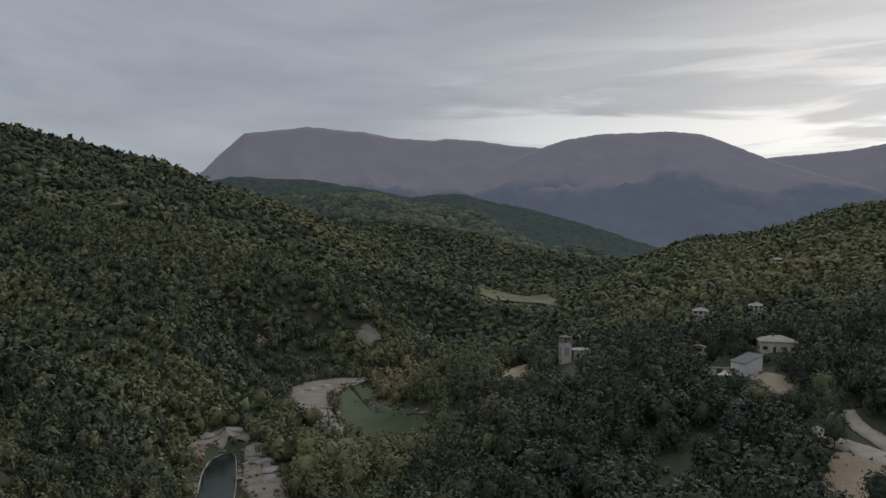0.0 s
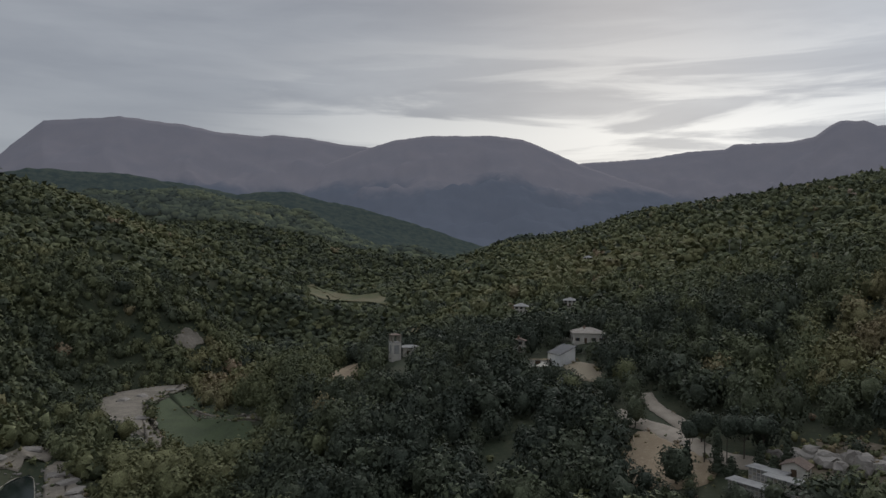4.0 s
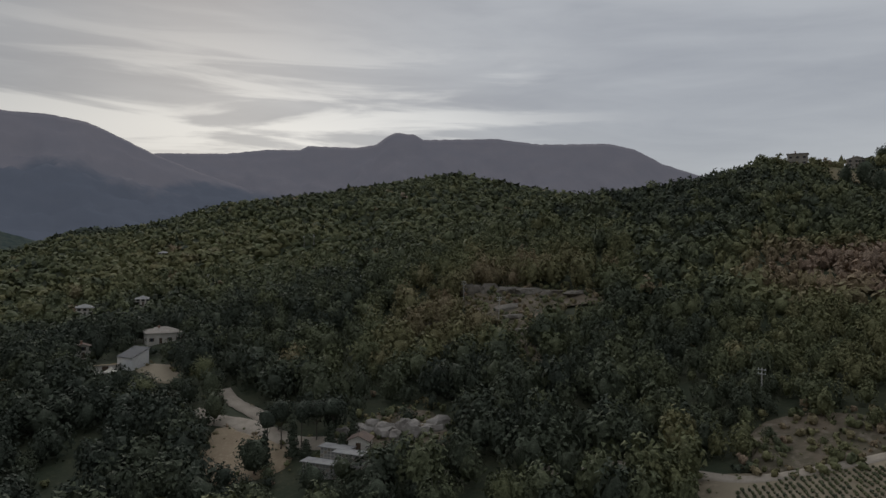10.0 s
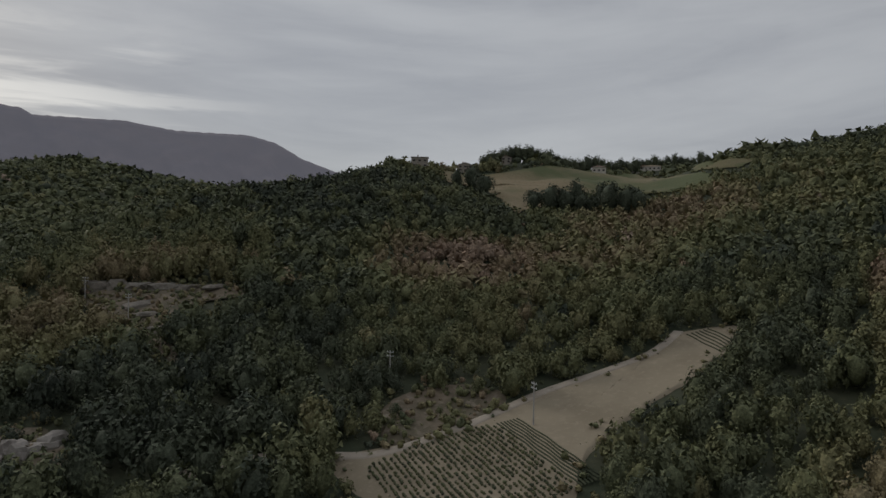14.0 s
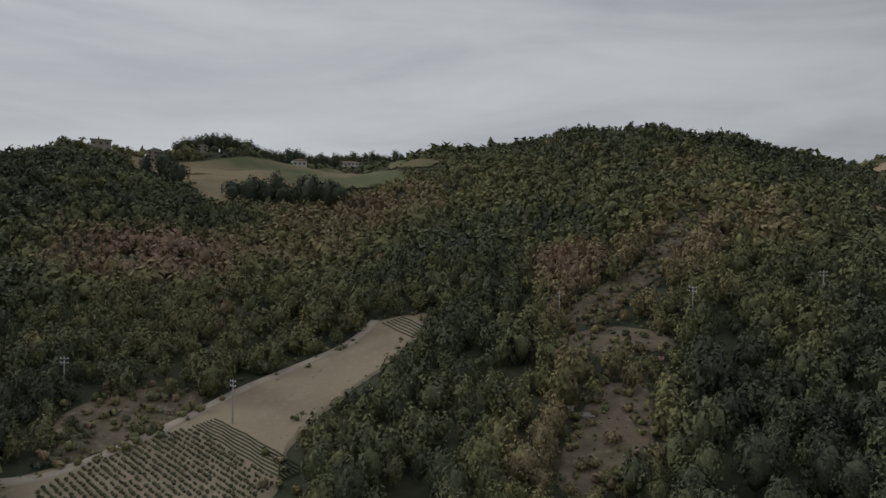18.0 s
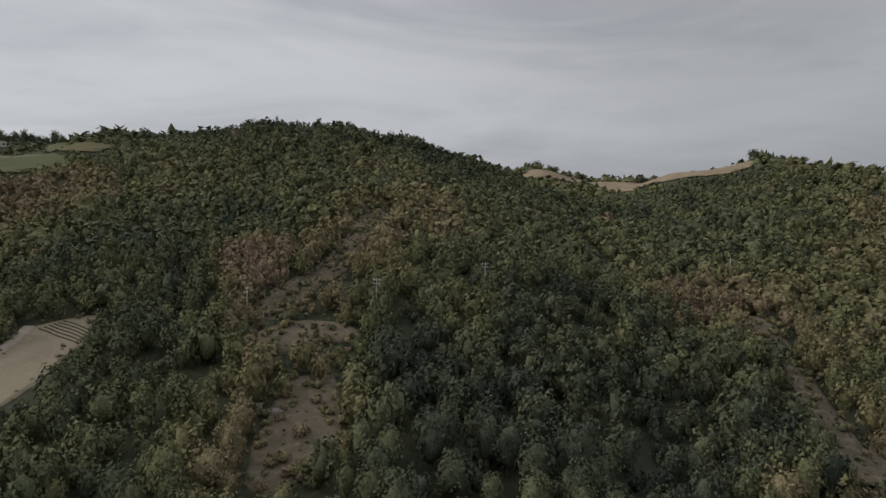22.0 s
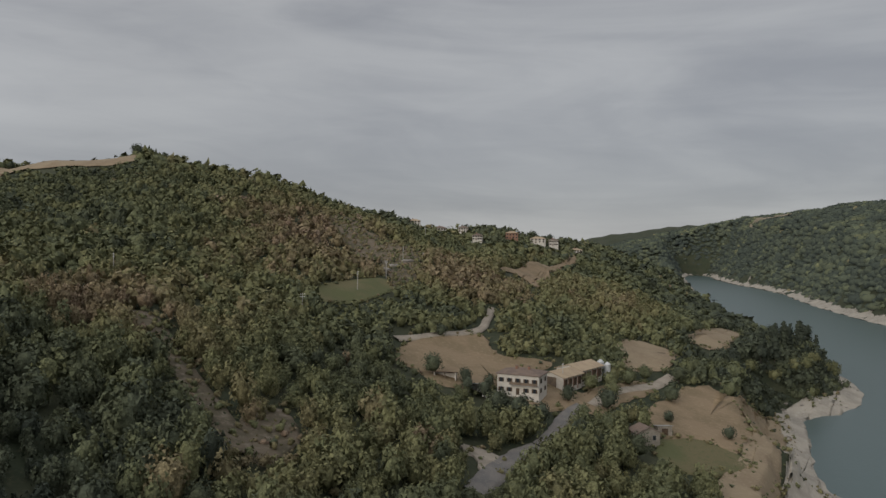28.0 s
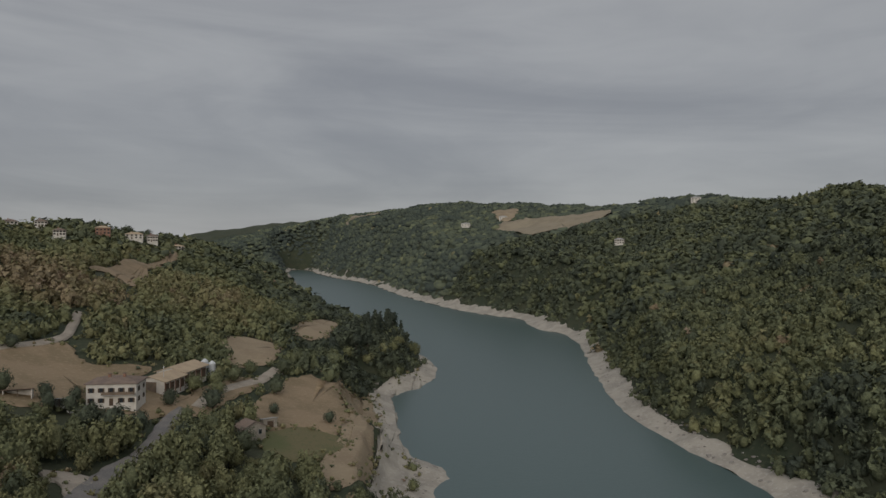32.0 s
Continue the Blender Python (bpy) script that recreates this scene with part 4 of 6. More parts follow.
def marquee(x, y, turn, w):
    """A cream garden tent: a peaked canopy on four poles."""
    ob = thing("garden_tent", "cream peaked garden tent beside the workshop", "tent", pose(x, y, ground_z(x, y), 0, 0, turn), "garden tents")
    n, v, f = 8, [], []
    for i in range(4):                                   # curved sides that sweep up to the peak
        a = math.pi * (0.25 + 0.5 * i)
        for k in range(n):
            u = k / (n - 1)
            q = w * 0.72 * (1 - u) + 0.06 * u
            v.append((q * math.cos(a), q * math.sin(a), 2.3 + 1.6 * u ** 1.7))
    for i in range(4):
        for k in range(n - 1):
            j = (i + 1) % 4
            f.append((i * n + k, j * n + k, j * n + k + 1, i * n + k + 1))
    f.append(tuple(i * n + n - 1 for i in range(4)))
    f.append(tuple(i * n for i in (3, 2, 1, 0)))
    part("canopy", solid(v, f), M_CANVAS, ob)
    for sx in (-1, 1):
        for sy in (-1, 1):
            part("pole", box(sx * w / 2 - 0.05, sx * w / 2 + 0.05, sy * w / 2 - 0.05, sy * w / 2 + 0.05, -0.5, 2.298), M_METAL, ob)


marquee(92.5, 240, 20, 4.0)
marquee(97.0, 239, 20, 4.0)
house("house", "small tall stucco house beside the workshop", 101, 274, 160, 5, 4.5, 4.2, roof="gable", rise=0.8, storeys=2, columns=1, clear=6, chimneys=1)
house("house", "low flat roofed house by the tower", 65, 323, 175, 8, 6, 3.4, roof="hip", rise=0.9, storeys=1, columns=2, tiles=M_GREYROOF, clear=6, chimneys=0)


def bell_tower(x, y, turn):
    """A square tower whose top storey is open on all sides, with round-headed openings."""
    z = ground_z(x, y)
    ob = thing("tower", "grey square bell tower with open arched top", "tower", pose(x, y, z, 0, 0, turn))
    part("shaft", box(-2.2, 2.2, -2.2, 2.2, -2, 8.2), M_PLASTER, ob)
    part("cornice", box(-2.4, 2.4, -2.4, 2.4, 8.2, 8.5, 0.05), M_GREYROOF, ob)
    for sx in (-1, 1):
        for sy in (-1, 1):
            part("pier", box(sx * 1.75 - 0.42, sx * 1.75 + 0.42, sy * 1.75 - 0.42, sy * 1.75 + 0.42, 8.5, 11.6), M_STONE, ob)
    for k in range(4):
        n = 8
        v, f = [], []
        for i in range(n + 1):
            a = math.pi * i / n
            cx, cz = 1.33 * math.cos(a), 10.2 + 1.33 * math.sin(a)
            for dy in (1.45, 2.1):
                v += [(cx, dy, cz), (cx, dy, 11.6)]
        for i in range(n):
            o = i * 4
            f += [(o, o + 4, o + 5, o + 1), (o + 2, o + 3, o + 7, o + 6), (o, o + 2, o + 6, o + 4), (o + 1, o + 5, o + 7, o + 3)]
        arch = part("arch", solid(v, f), M_STONE, ob)
        arch.matrix_local = pose(0, 0, 0, 0, 0, 90 * k)
    part("roof", hip_roof(4.4, 4.4, 11.6, 0.7, 0.25), M_TILE, ob)
    for k in range(4):
        mark = part("clock_panel", box(-1.2, 1.2, 2.18, 2.24, 3.2, 7.2), M_GREYROOF, ob)
        mark.matrix_local = pose(0, 0, 0, 0, 0, 90 * k)
    clear_round(x, y, 6)
    clear_view(x, y, 6, 55)


bell_tower(56, 316, 10)


def burial_wall(x, y, turn, w, cols):
    """A cemetery wall of white niches with a slab roof."""
    z = ground_z(x, y)
    ob = thing("burial_wall", "white cemetery niche wall with grey slab roof", "wall", pose(x, y, z, 0, 0, turn), "cemetery walls")
    part("body", box(-w / 2, w / 2, -1.2, 1.2, -1.5, 3.0), M_PLASTER, ob)
    part("roof", box(-w / 2 - 0.4, w / 2 + 0.4, -1.7, 1.8, 3.0, 3.2), M_GREYROOF, ob)
    for i in range(cols):
        for j in range(4):
            u = (i + 0.5) / cols * w - w / 2
            part("niche_slab", box(u - 0.33, u + 0.33, 1.19, 1.26, 0.15 + j * 0.71, 0.70 + j * 0.71), M_STONE if (i * 7 + j * 3) % 4 == 0 else M_GREYROOF, ob)
    clear_round(x, y, w * 0.5 + 1)
    clear_view(x, y, w * 0.5, 14)


burial_wall(92.0, 118.5, 112, 8, 10)
burial_wall(97.5, 115.5, 112, 7, 8)
burial_wall(98.0, 121, 112, 7, 8)
house("chapel", "small grey cemetery chapel with tiled roof", 103, 119, 125, 4.5, 4, 2.6, roof="gable", rise=1.0, storeys=1, columns=1, tiles=M_TILE, clear=5, chimneys=0, shutters=False)
for hx, hy, tr, w, hh, lab in ((183, 407, 155, 8, 3.6, "distant pale house above the hamlet"), (158, 427, 160, 9, 4.6, "distant white house among valley trees"), (277, 578, 154, 9, 3.8, "small far house with pale roof on the hillside")):
    house("house", lab, hx, hy, tr, w, 8, hh, columns=3, tiles=M_GREYROOF, clear=8, group="valley houses", chimneys=0)

# the plateau farms, on the skyline
house("house", "tall stone farmhouse with flat roof on the skyline", 497, 141, 104, 12, 9, 7.5, columns=3, rise=0.7, wall=M_STONE, clear=9)
house("house", "old stone farmhouse with gabled roof at the meadow edge", 519, 112, 110, 11, 8, 5.2, roof="gable", rise=1.8, wall=M_STONE, columns=3, clear=8)
house("house", "small stone barn house beside the meadow", 538, 83, 96, 8, 7, 4.5, roof="gable", rise=1.5, wall=M_STONE, columns=2, clear=7)
house("house", "pale farmhouse half hidden by the tree line", 590, 14, 92, 11, 9, 7.5, columns=3, clear=7)
house("barn_house", "long low pale farm building on the upper slope", 655, -26, 86, 25, 9, 3.4, columns=7, storeys=1, rise=1.1, tiles=M_TANROOF, clear=14)
house("house", "small pale house high on the hill edge", 745, -140, 80, 9, 8, 5, columns=2, clear=8)
# the east ridge village
for hx, hy, tr, w, hh, lab in ((17, -692, 0, 12, 6.0, "brick-red two-storey house with wide hipped roof"), (-9, -712, -6, 15, 4.6, "long cream house with pale hipped roof"), (-24, -716, 8, 9, 5.6, "cream house at the end of the ridge street"),
                              (-48, -742, 10, 12, 4.5, "pale house low on the ridge end"), (88, -690, 12, 11, 5.0, "white house on the wooded ridge top"), (66, -702, 4, 10, 5.0, "pale ridge-top house with grey roof"),
                              (112, -676, 8, 12, 4.6, "cream ridge-top house among trees"), (47, -640, 0, 9, 4.5, "small house below the ridge village")):
    house("house", lab, hx, hy, tr, w, 9, hh, columns=4, tiles=M_TANROOF if w > 11 else M_TILE, wall=M_BRICK if "brick" in lab else M_PLASTER, clear=9, group="ridge village houses", chimneys=1)
# beyond the lake
house("house", "white house alone on the far wooded shore", -538, -672, -40, 11, 8, 5.0, columns=4, tiles=M_GREYROOF, clear=11)
for hx, hy, w, lab in ((-773, -790, 14, "white house at the crest beyond the lake"), (-640, -1290, 18, "pale farm building by the far fields"), (-700, -1240, 16, "white building near the far crest")):
    house("house", lab, hx, hy, -40, w, 9, 6.5, columns=3, tiles=M_GREYROOF, clear=13, group="far shore houses", chimneys=0)

# ---- woods ----
def ico(level):
    bm = bmesh.new()
    bmesh.ops.create_icosphere(bm, subdivisions=level, radius=1.0)
    v = np.array([p.co[:] for p in bm.verts])
    f = np.array([[q.index for q in p.verts] for p in bm.faces])
    bm.free()
    return v, f


ICO1, ICO2 = ico(1), ico(2)


def crown_shape(rng, plumes, leaves, leaf, core=0.30, lift_=0.0, spread=0.25, body=None):
    """A leafy crown about 1 across and 1 high, from z = 0: upright plumes of small sprays round a darker core. Triangles only."""
    mid = np.array((0, 0, 0.50 + lift_))
    cv, cf = body or ICO1
    cv = cv @ np.linalg.qr(rng.randn(3, 3))[0]
    if np.linalg.det(cv[cf[0]]) < 0:
        cf = cf[:, ::-1]
    V, F, n = [cv * (1 + 0.12 * rng.randn(len(cv), 1)) * (core, core, core * 1.15) + mid], [cf], len(cv)
    spots = []
    for i in range(plumes):
        h = 0.95 - 1.5 * (i + 0.5) / plumes
        a = i * 2.4 + 0.6 * rng.randn()
        q = math.sqrt(max(1 - h * h, 0.05)) * (0.85 + 0.4 * rng.rand())
        spots.append((mid + np.array((spread * 1.15 * q * math.cos(a), spread * 1.15 * q * math.sin(a), 0.30 * h - 0.02)), 0.15 + 0.09 * rng.rand()))
    spots = spots or [(mid, 0.40)]
    for i in range(leaves):
        c, k = spots[rng.randint(len(spots))]
        d = rng.randn(3) + (0, 0, 0.35)
        d /= np.linalg.norm(d)
        p = c + d * (k, k, k * 1.25) * (0.62 + 0.5 * rng.rand())
        nm = d + 0.8 * (p - mid) + (0, 0, 0.25) + 0.45 * rng.randn(3)    # sprays lie along the crown, each a little askew
        nm /= np.linalg.norm(nm)
        u = np.cross((0, 0, 1) + 0.6 * rng.randn(3), nm)
        u /= np.linalg.norm(u) + 1e-6
        tip = np.cross(nm, u)
        s = leaf * (0.6 + 0.8 * rng.rand())
        V.append(np.array([p - u * s * 0.75, p + u * s * 0.75, p + tip * s * 1.3]))
        F.append(np.array([[n, n + 1, n + 2]]))
        n += 3
    return np.vstack(V), np.vstack(F)


RNG = np.random.RandomState(7)
CROWNS = {   # by distance
    "near": [crown_shape(RNG, 9, 260, 0.070, 0.25) for _ in range(14)],
    "mid": [crown_shape(RNG, 7, 40, 0.14, 0.26) for _ in range(12)],
    "far": [crown_shape(RNG, 4, 16, 0.20, 0.31) for _ in range(10)],
    "old": [crown_shape(RNG, 13, 320, 0.058, 0.25, spread=0.28, body=ICO1) for _ in range(12)],      # rounded crowns of the valley floor
    "old_mid": [crown_shape(RNG, 11, 100, 0.095, 0.27, spread=0.28, body=ICO1) for _ in range(10)],
    "haze": [crown_shape(RNG, 0, 4, 0.2, 0.42) for _ in range(6)],
}

GROVES = []


def grove(bearing, r, wide, deep, tint):
    """A stand of one colour: its middle, its half width in degrees, its half depth and the tint of its leaves."""
    GROVES.append((bearing, r, wide, deep, tint))


# west hill
grove(338.6, 490, 6.0, 50, 0.36)
grove(343, 420, 9, 60, 0.19)
grove(334, 560, 8, 60, 0.22)
grove(353, 560, 6, 80, 0.2)
grove(351.5, 740, 4.5, 70, 0.42)
grove(345, 620, 6, 120, 0.24)
grove(332, 640, 7, 120, 0.16)
grove(336.8, 273, 6.5, 37, 0.31)
grove(356.3, 397, 2.8, 54, 0.62)
grove(4.1, 295, 4.2, 40, 0.2)
grove(330.5, 241, 5, 40, 0.16)
grove(345.5, 374, 3.7, 48, 0.15)
grove(345.0, 444, 6.9, 21, 0.24)
grove(358.9, 650, 2.8, 187, 0.2)
grove(16.7, 193, 12, 40, 0.05)
grove(5.3, 1108, 5.5, 388, 0.2)
# valley and south hill
grove(27.9, 620, 6.0, 138, 0.42)
grove(40, 850, 14, 200, 0.24)
grove(55, 700, 8, 150, 0.22)
grove(46.5, 620, 8.3, 202, 0.26)
grove(52.2, 250, 5.1, 28, 0.66)
grove(44.6, 232, 4.6, 24, 0.55)
grove(37.4, 284, 4.6, 67, 0.13)
grove(48.6, 174, 6.0, 23, 0.12)
grove(40.5, 227, 4.2, 22, 0.14)
grove(13.8, 304, 8, 85, 0.06)
grove(2.7, 296, 6.5, 38, 0.3)
grove(22.3, 183, 11, 30, 0.04)
grove(27, 300, 9, 60, 0.08)
grove(30, 390, 10, 60, 0.14)
grove(48, 150, 12, 25, 0.08)
grove(33.8, 442, 5.5, 95, 0.3)
grove(3.8, 896, 9.2, 245, 0.2)
# plateau slope
grove(56.3, 284, 5.1, 20, 0.6)
grove(61.8, 198, 5.1, 30, 0.15)
grove(66.2, 388, 4.2, 136, 0.12)
grove(76.8, 279, 5.1, 25, 0.74)
grove(85.7, 270, 6.0, 28, 0.58)
grove(94.9, 325, 5.5, 40, 0.6)
grove(83.2, 207, 6.0, 26, 0.43)
grove(58.9, 310, 5.5, 46, 0.26)
grove(46.0, 226, 5.1, 21, 0.56)
grove(72.4, 172, 4.2, 18, 0.2)
grove(91.5, 192, 4.2, 18, 0.4)
grove(98.3, 146, 3.2, 29, 0.2)
grove(79.1, 346, 4.2, 32, 0.15)
grove(49.1, 258, 4.2, 18, 0.5)
# meadow foot
grove(79.0, 274, 6.0, 23, 0.78)
grove(94.4, 351, 4.2, 45, 0.62)
grove(91.4, 283, 6.0, 42, 0.43)
grove(100.3, 271, 4.6, 47, 0.2)
grove(78.0, 189, 6.0, 19, 0.4)
grove(94.5, 218, 5.1, 25, 0.2)
grove(86.4, 229, 3.7, 29, 0.35)
# main hill
grove(110.8, 466, 5.5, 163, 0.2)
grove(109.5, 363, 6.0, 56, 0.46)
grove(119.9, 394, 2.8, 46, 0.6)
grove(125.0, 284, 4.6, 54, 0.6)
grove(120.0, 227, 4.6, 35, 0.66)
grove(110.5, 206, 2.5, 19, 0.84)
grove(115.6, 193, 2.5, 18, 0.72)
grove(112.0, 160, 4.2, 18, 0.62)
grove(125.1, 200, 3.7, 20, 0.24)
grove(131.8, 267, 5.1, 68, 0.24)
grove(103.7, 162, 4.2, 25, 0.17)
grove(98.3, 122, 6.0, 18, 0.24)
grove(127.3, 146, 7.8, 18, 0.13)
grove(115.3, 132, 3.2, 18, 0.6)
grove(134.2, 190, 4.2, 23, 0.16)
grove(128.1, 165, 2.3, 18, 0.55)
# saddle and east hill
grove(129.5, 129, 9.2, 23, 0.09)
grove(136.8, 166, 9.2, 18, 0.2)
grove(142.1, 295, 4.2, 57, 0.3)
grove(146.6, 215, 3.7, 24, 0.62)
grove(155.7, 230, 4.6, 46, 0.5)
grove(158.7, 336, 5.1, 32, 0.55)
grove(161.5, 436, 4.2, 29, 0.66)
grove(148.6, 444, 6.0, 73, 0.2)
grove(156.3, 500, 6.0, 175, 0.4)
grove(111.1, 118, 5.1, 18, 0.6)
grove(159.7, 144, 4.2, 18, 0.58)
grove(123.6, 483, 5.5, 169, 0.16)
grove(160.7, 207, 4.2, 24, 0.26)
grove(142.4, 128, 5.5, 18, 0.12)
# lakeside
grove(147.8, 222, 5.1, 21, 0.66)
grove(160.0, 421, 4.2, 55, 0.7)
grove(165.4, 401, 5.1, 45, 0.66)
grove(158.0, 229, 4.2, 33, 0.3)
grove(175.1, 366, 3.5, 37, 0.66)
grove(178.4, 281, 3.2, 27, 0.4)
grove(149.8, 147, 5.1, 19, 0.15)
grove(158.9, 143, 3.2, 18, 0.55)
grove(165.6, 161, 4.2, 19, 0.4)
grove(166.0, 210, 4.2, 28, 0.2)
grove(185.2, 439, 5.1, 65, 0.5)
grove(193.7, 648, 4.2, 176, 0.12)
grove(197.6, 477, 4.2, 154, 0.1)
grove(151.6, 417, 6.0, 64, 0.26)
grove(169.2, 273, 3.2, 23, 0.3)
# far shore
grove(225.2, 415, 6.0, 63, 0.30)
grove(231.8, 347, 4.6, 40, 0.33)
grove(232.8, 607, 4.2, 96, 0.15)
grove(218.9, 682, 6.0, 48, 0.24)
grove(232.9, 276, 4.2, 18, 0.13)
grove(221.1, 406, 4.2, 36, 0.2)
grove(205.3, 1409, 6.9, 76, 0.22)


grove(232, 600, 9, 200, 0.17)
grove(212, 1100, 12, 500, 0.14)


def scatter(rng, r0, r1, step, keep=1.0):
    n = int(2 * r1 / step)
    g = (np.arange(n) + 0.5) * step - r1
    x, y = np.meshgrid(g, g)
    x = (x + (rng.rand(n, n) - 0.5) * step * 0.95).ravel()
    y = (y + (rng.rand(n, n) - 0.5) * step * 0.95).ravel()
    r = np.hypot(x, y)
    b = np.degrees(np.arctan2(x, y)) % 360
    ok = (r > r0) & (r <= r1) & ((b < 246) | (b > 322)) & (rng.rand(len(x)) < keep)
    return x[ok], y[ok]


def hidden(x, y, z):
    """True where the lie of the land hides a place from the lookout."""
    u = np.linspace(0.2, 0.97, 20)[:, None]
    g = height(x[None] * u, y[None] * u)
    line = EYE[2] + (z + 16 - EYE[2])[None] * u
    return (g > line).any(0)


def plantable(x, y, z, rng):
    d, _ = near_line(x, y, LAKE + LAKE[:1])
    r = np.hypot(x, y)
    shore = np.where(y > 60, 2.5, np.clip(3 + 0.016 * r, 6, 20)) * (1 + 0.5 * waves(x, y, 40, 41))
    ok = ~inside(x, y, LAKE) & (d > shore) & (z > 1.0)
    for pts, margin in CLEAR:
        m = inside(x, y, list(pts))
        if margin:
            m |= near_line(x, y, list(pts) + [pts[0]])[0] < margin
        if margin == 0.5:   # some trees grow on the stony openings
            m &= rng.rand(len(x)) > 0.30
        ok &= ~m
    low_growth = np.zeros(len(x), bool)
    # only bushes grow right before an open place, where tall crowns would close it off
    tall = 6.5 * (1 + 0.5 * np.clip(1 - np.abs(np.degrees(np.arctan2(x, y)) - 26) / 34, 0, 1))
    top = (z + tall - EYE[2]) / r
    for s in (7, 14, 22, 32, 45):
        qx, qy = x * (1 + s / r), y * (1 + s / r)
        low = ok & (top > (height(qx, qy) - EYE[2]) / (r + s))
        for pts, margin in CLEAR:
            if margin > 0.6 and (margin != 0.7 or s < 30) or s < 15:
                p = np.array(pts)
                w = np.nonzero(low & (qx > p[:, 0].min()) & (qx < p[:, 0].max()) & (qy > p[:, 1].min()) & (qy < p[:, 1].max()))[0]
                if len(w):
                    w = w[inside(qx[w], qy[w], list(pts))]
                    low_growth[w] = True
    gap = waves(x, y, 46, 51) + 0.7 * waves(x, y, 17, 52)
    ok &= gap > -1.25 + 0.35 * rng.rand(len(x)) - 0.6 * (r > 260)
    return ok, low_growth & ok


def plant(name, label, shapes, x, y, z, wide, tall, tint, rng, mat=None):
    """One mesh of many crowns: woods nobody could count."""
    V, F, T, n = [], [], [], 0
    pick = rng.randint(len(shapes), size=len(x))
    turn = rng.rand(len(x)) * 6.28
    for k, (v, f) in enumerate(shapes):
        s = np.nonzero(pick == k)[0]
        if not len(s):
            continue
        c, sn = np.cos(turn[s])[:, None], np.sin(turn[s])[:, None]
        vx = (v[None, :, 0] * c - v[None, :, 1] * sn) * wide[s][:, None] + x[s][:, None]
        vy = (v[None, :, 0] * sn + v[None, :, 1] * c) * wide[s][:, None] + y[s][:, None]
        vz = v[None, :, 2] * tall[s][:, None] + z[s][:, None]
        V.append(np.stack([vx, vy, vz], -1).reshape(-1, 3))
        F.append((f[None] + (np.arange(len(s)) * len(v))[:, None, None] + n).reshape(-1, 3))
        T.append(np.repeat(tint[s], len(v)))
        n += len(s) * len(v)
    me = mesh_from(name, np.vstack(V), np.vstack(F), [mat or M_LEAF], True)
    at = me.attributes.new("tint", "FLOAT", "POINT")
    at.data.foreach_set("value", np.concatenate(T).astype(np.float32))
    tagged(new(name, me), label, "trees", kind="stuff")


def tints(x, y, rng):
    """How far the leaves have turned: 0 dark green, 0.5 olive, 1 pale russet, stand by stand."""
    b, r = np.degrees(np.arctan2(x, y)) % 360, np.hypot(x, y)
    # the base tint drops to darker green with distance beyond 850 m
    base = 0.27 - 0.14 * np.clip((r - 850) / 300, 0, 1) + 0.13 * waves(x, y, 150, 61)
    total, weight = 0.22 * base, np.full(x.shape, 0.22)
    for bb, rr, wb, wr, k in GROVES:
        db = (b - bb + 180) % 360 - 180
        w = np.exp(-(db / wb) ** 2 - ((r - rr) / wr) ** 2)
        total, weight = total + w * k, weight + w
    mean = 0.27 + 1.38 * (total / weight - 0.27) + 0.07 * waves(x, y, 42, 62) + 0.06 * waves(x, y, 17, 63)
    odd = rng.rand(len(x)) < 0.04                                          # a tree of another kind here and there
    return np.clip(mean + 0.055 * rng.randn(len(x)) + np.where(odd, 0.25 * rng.randn(len(x)), 0), 0.0, 1.0)


SINGLE = []   # trees that stand singly: x, y, z, width, height, tint


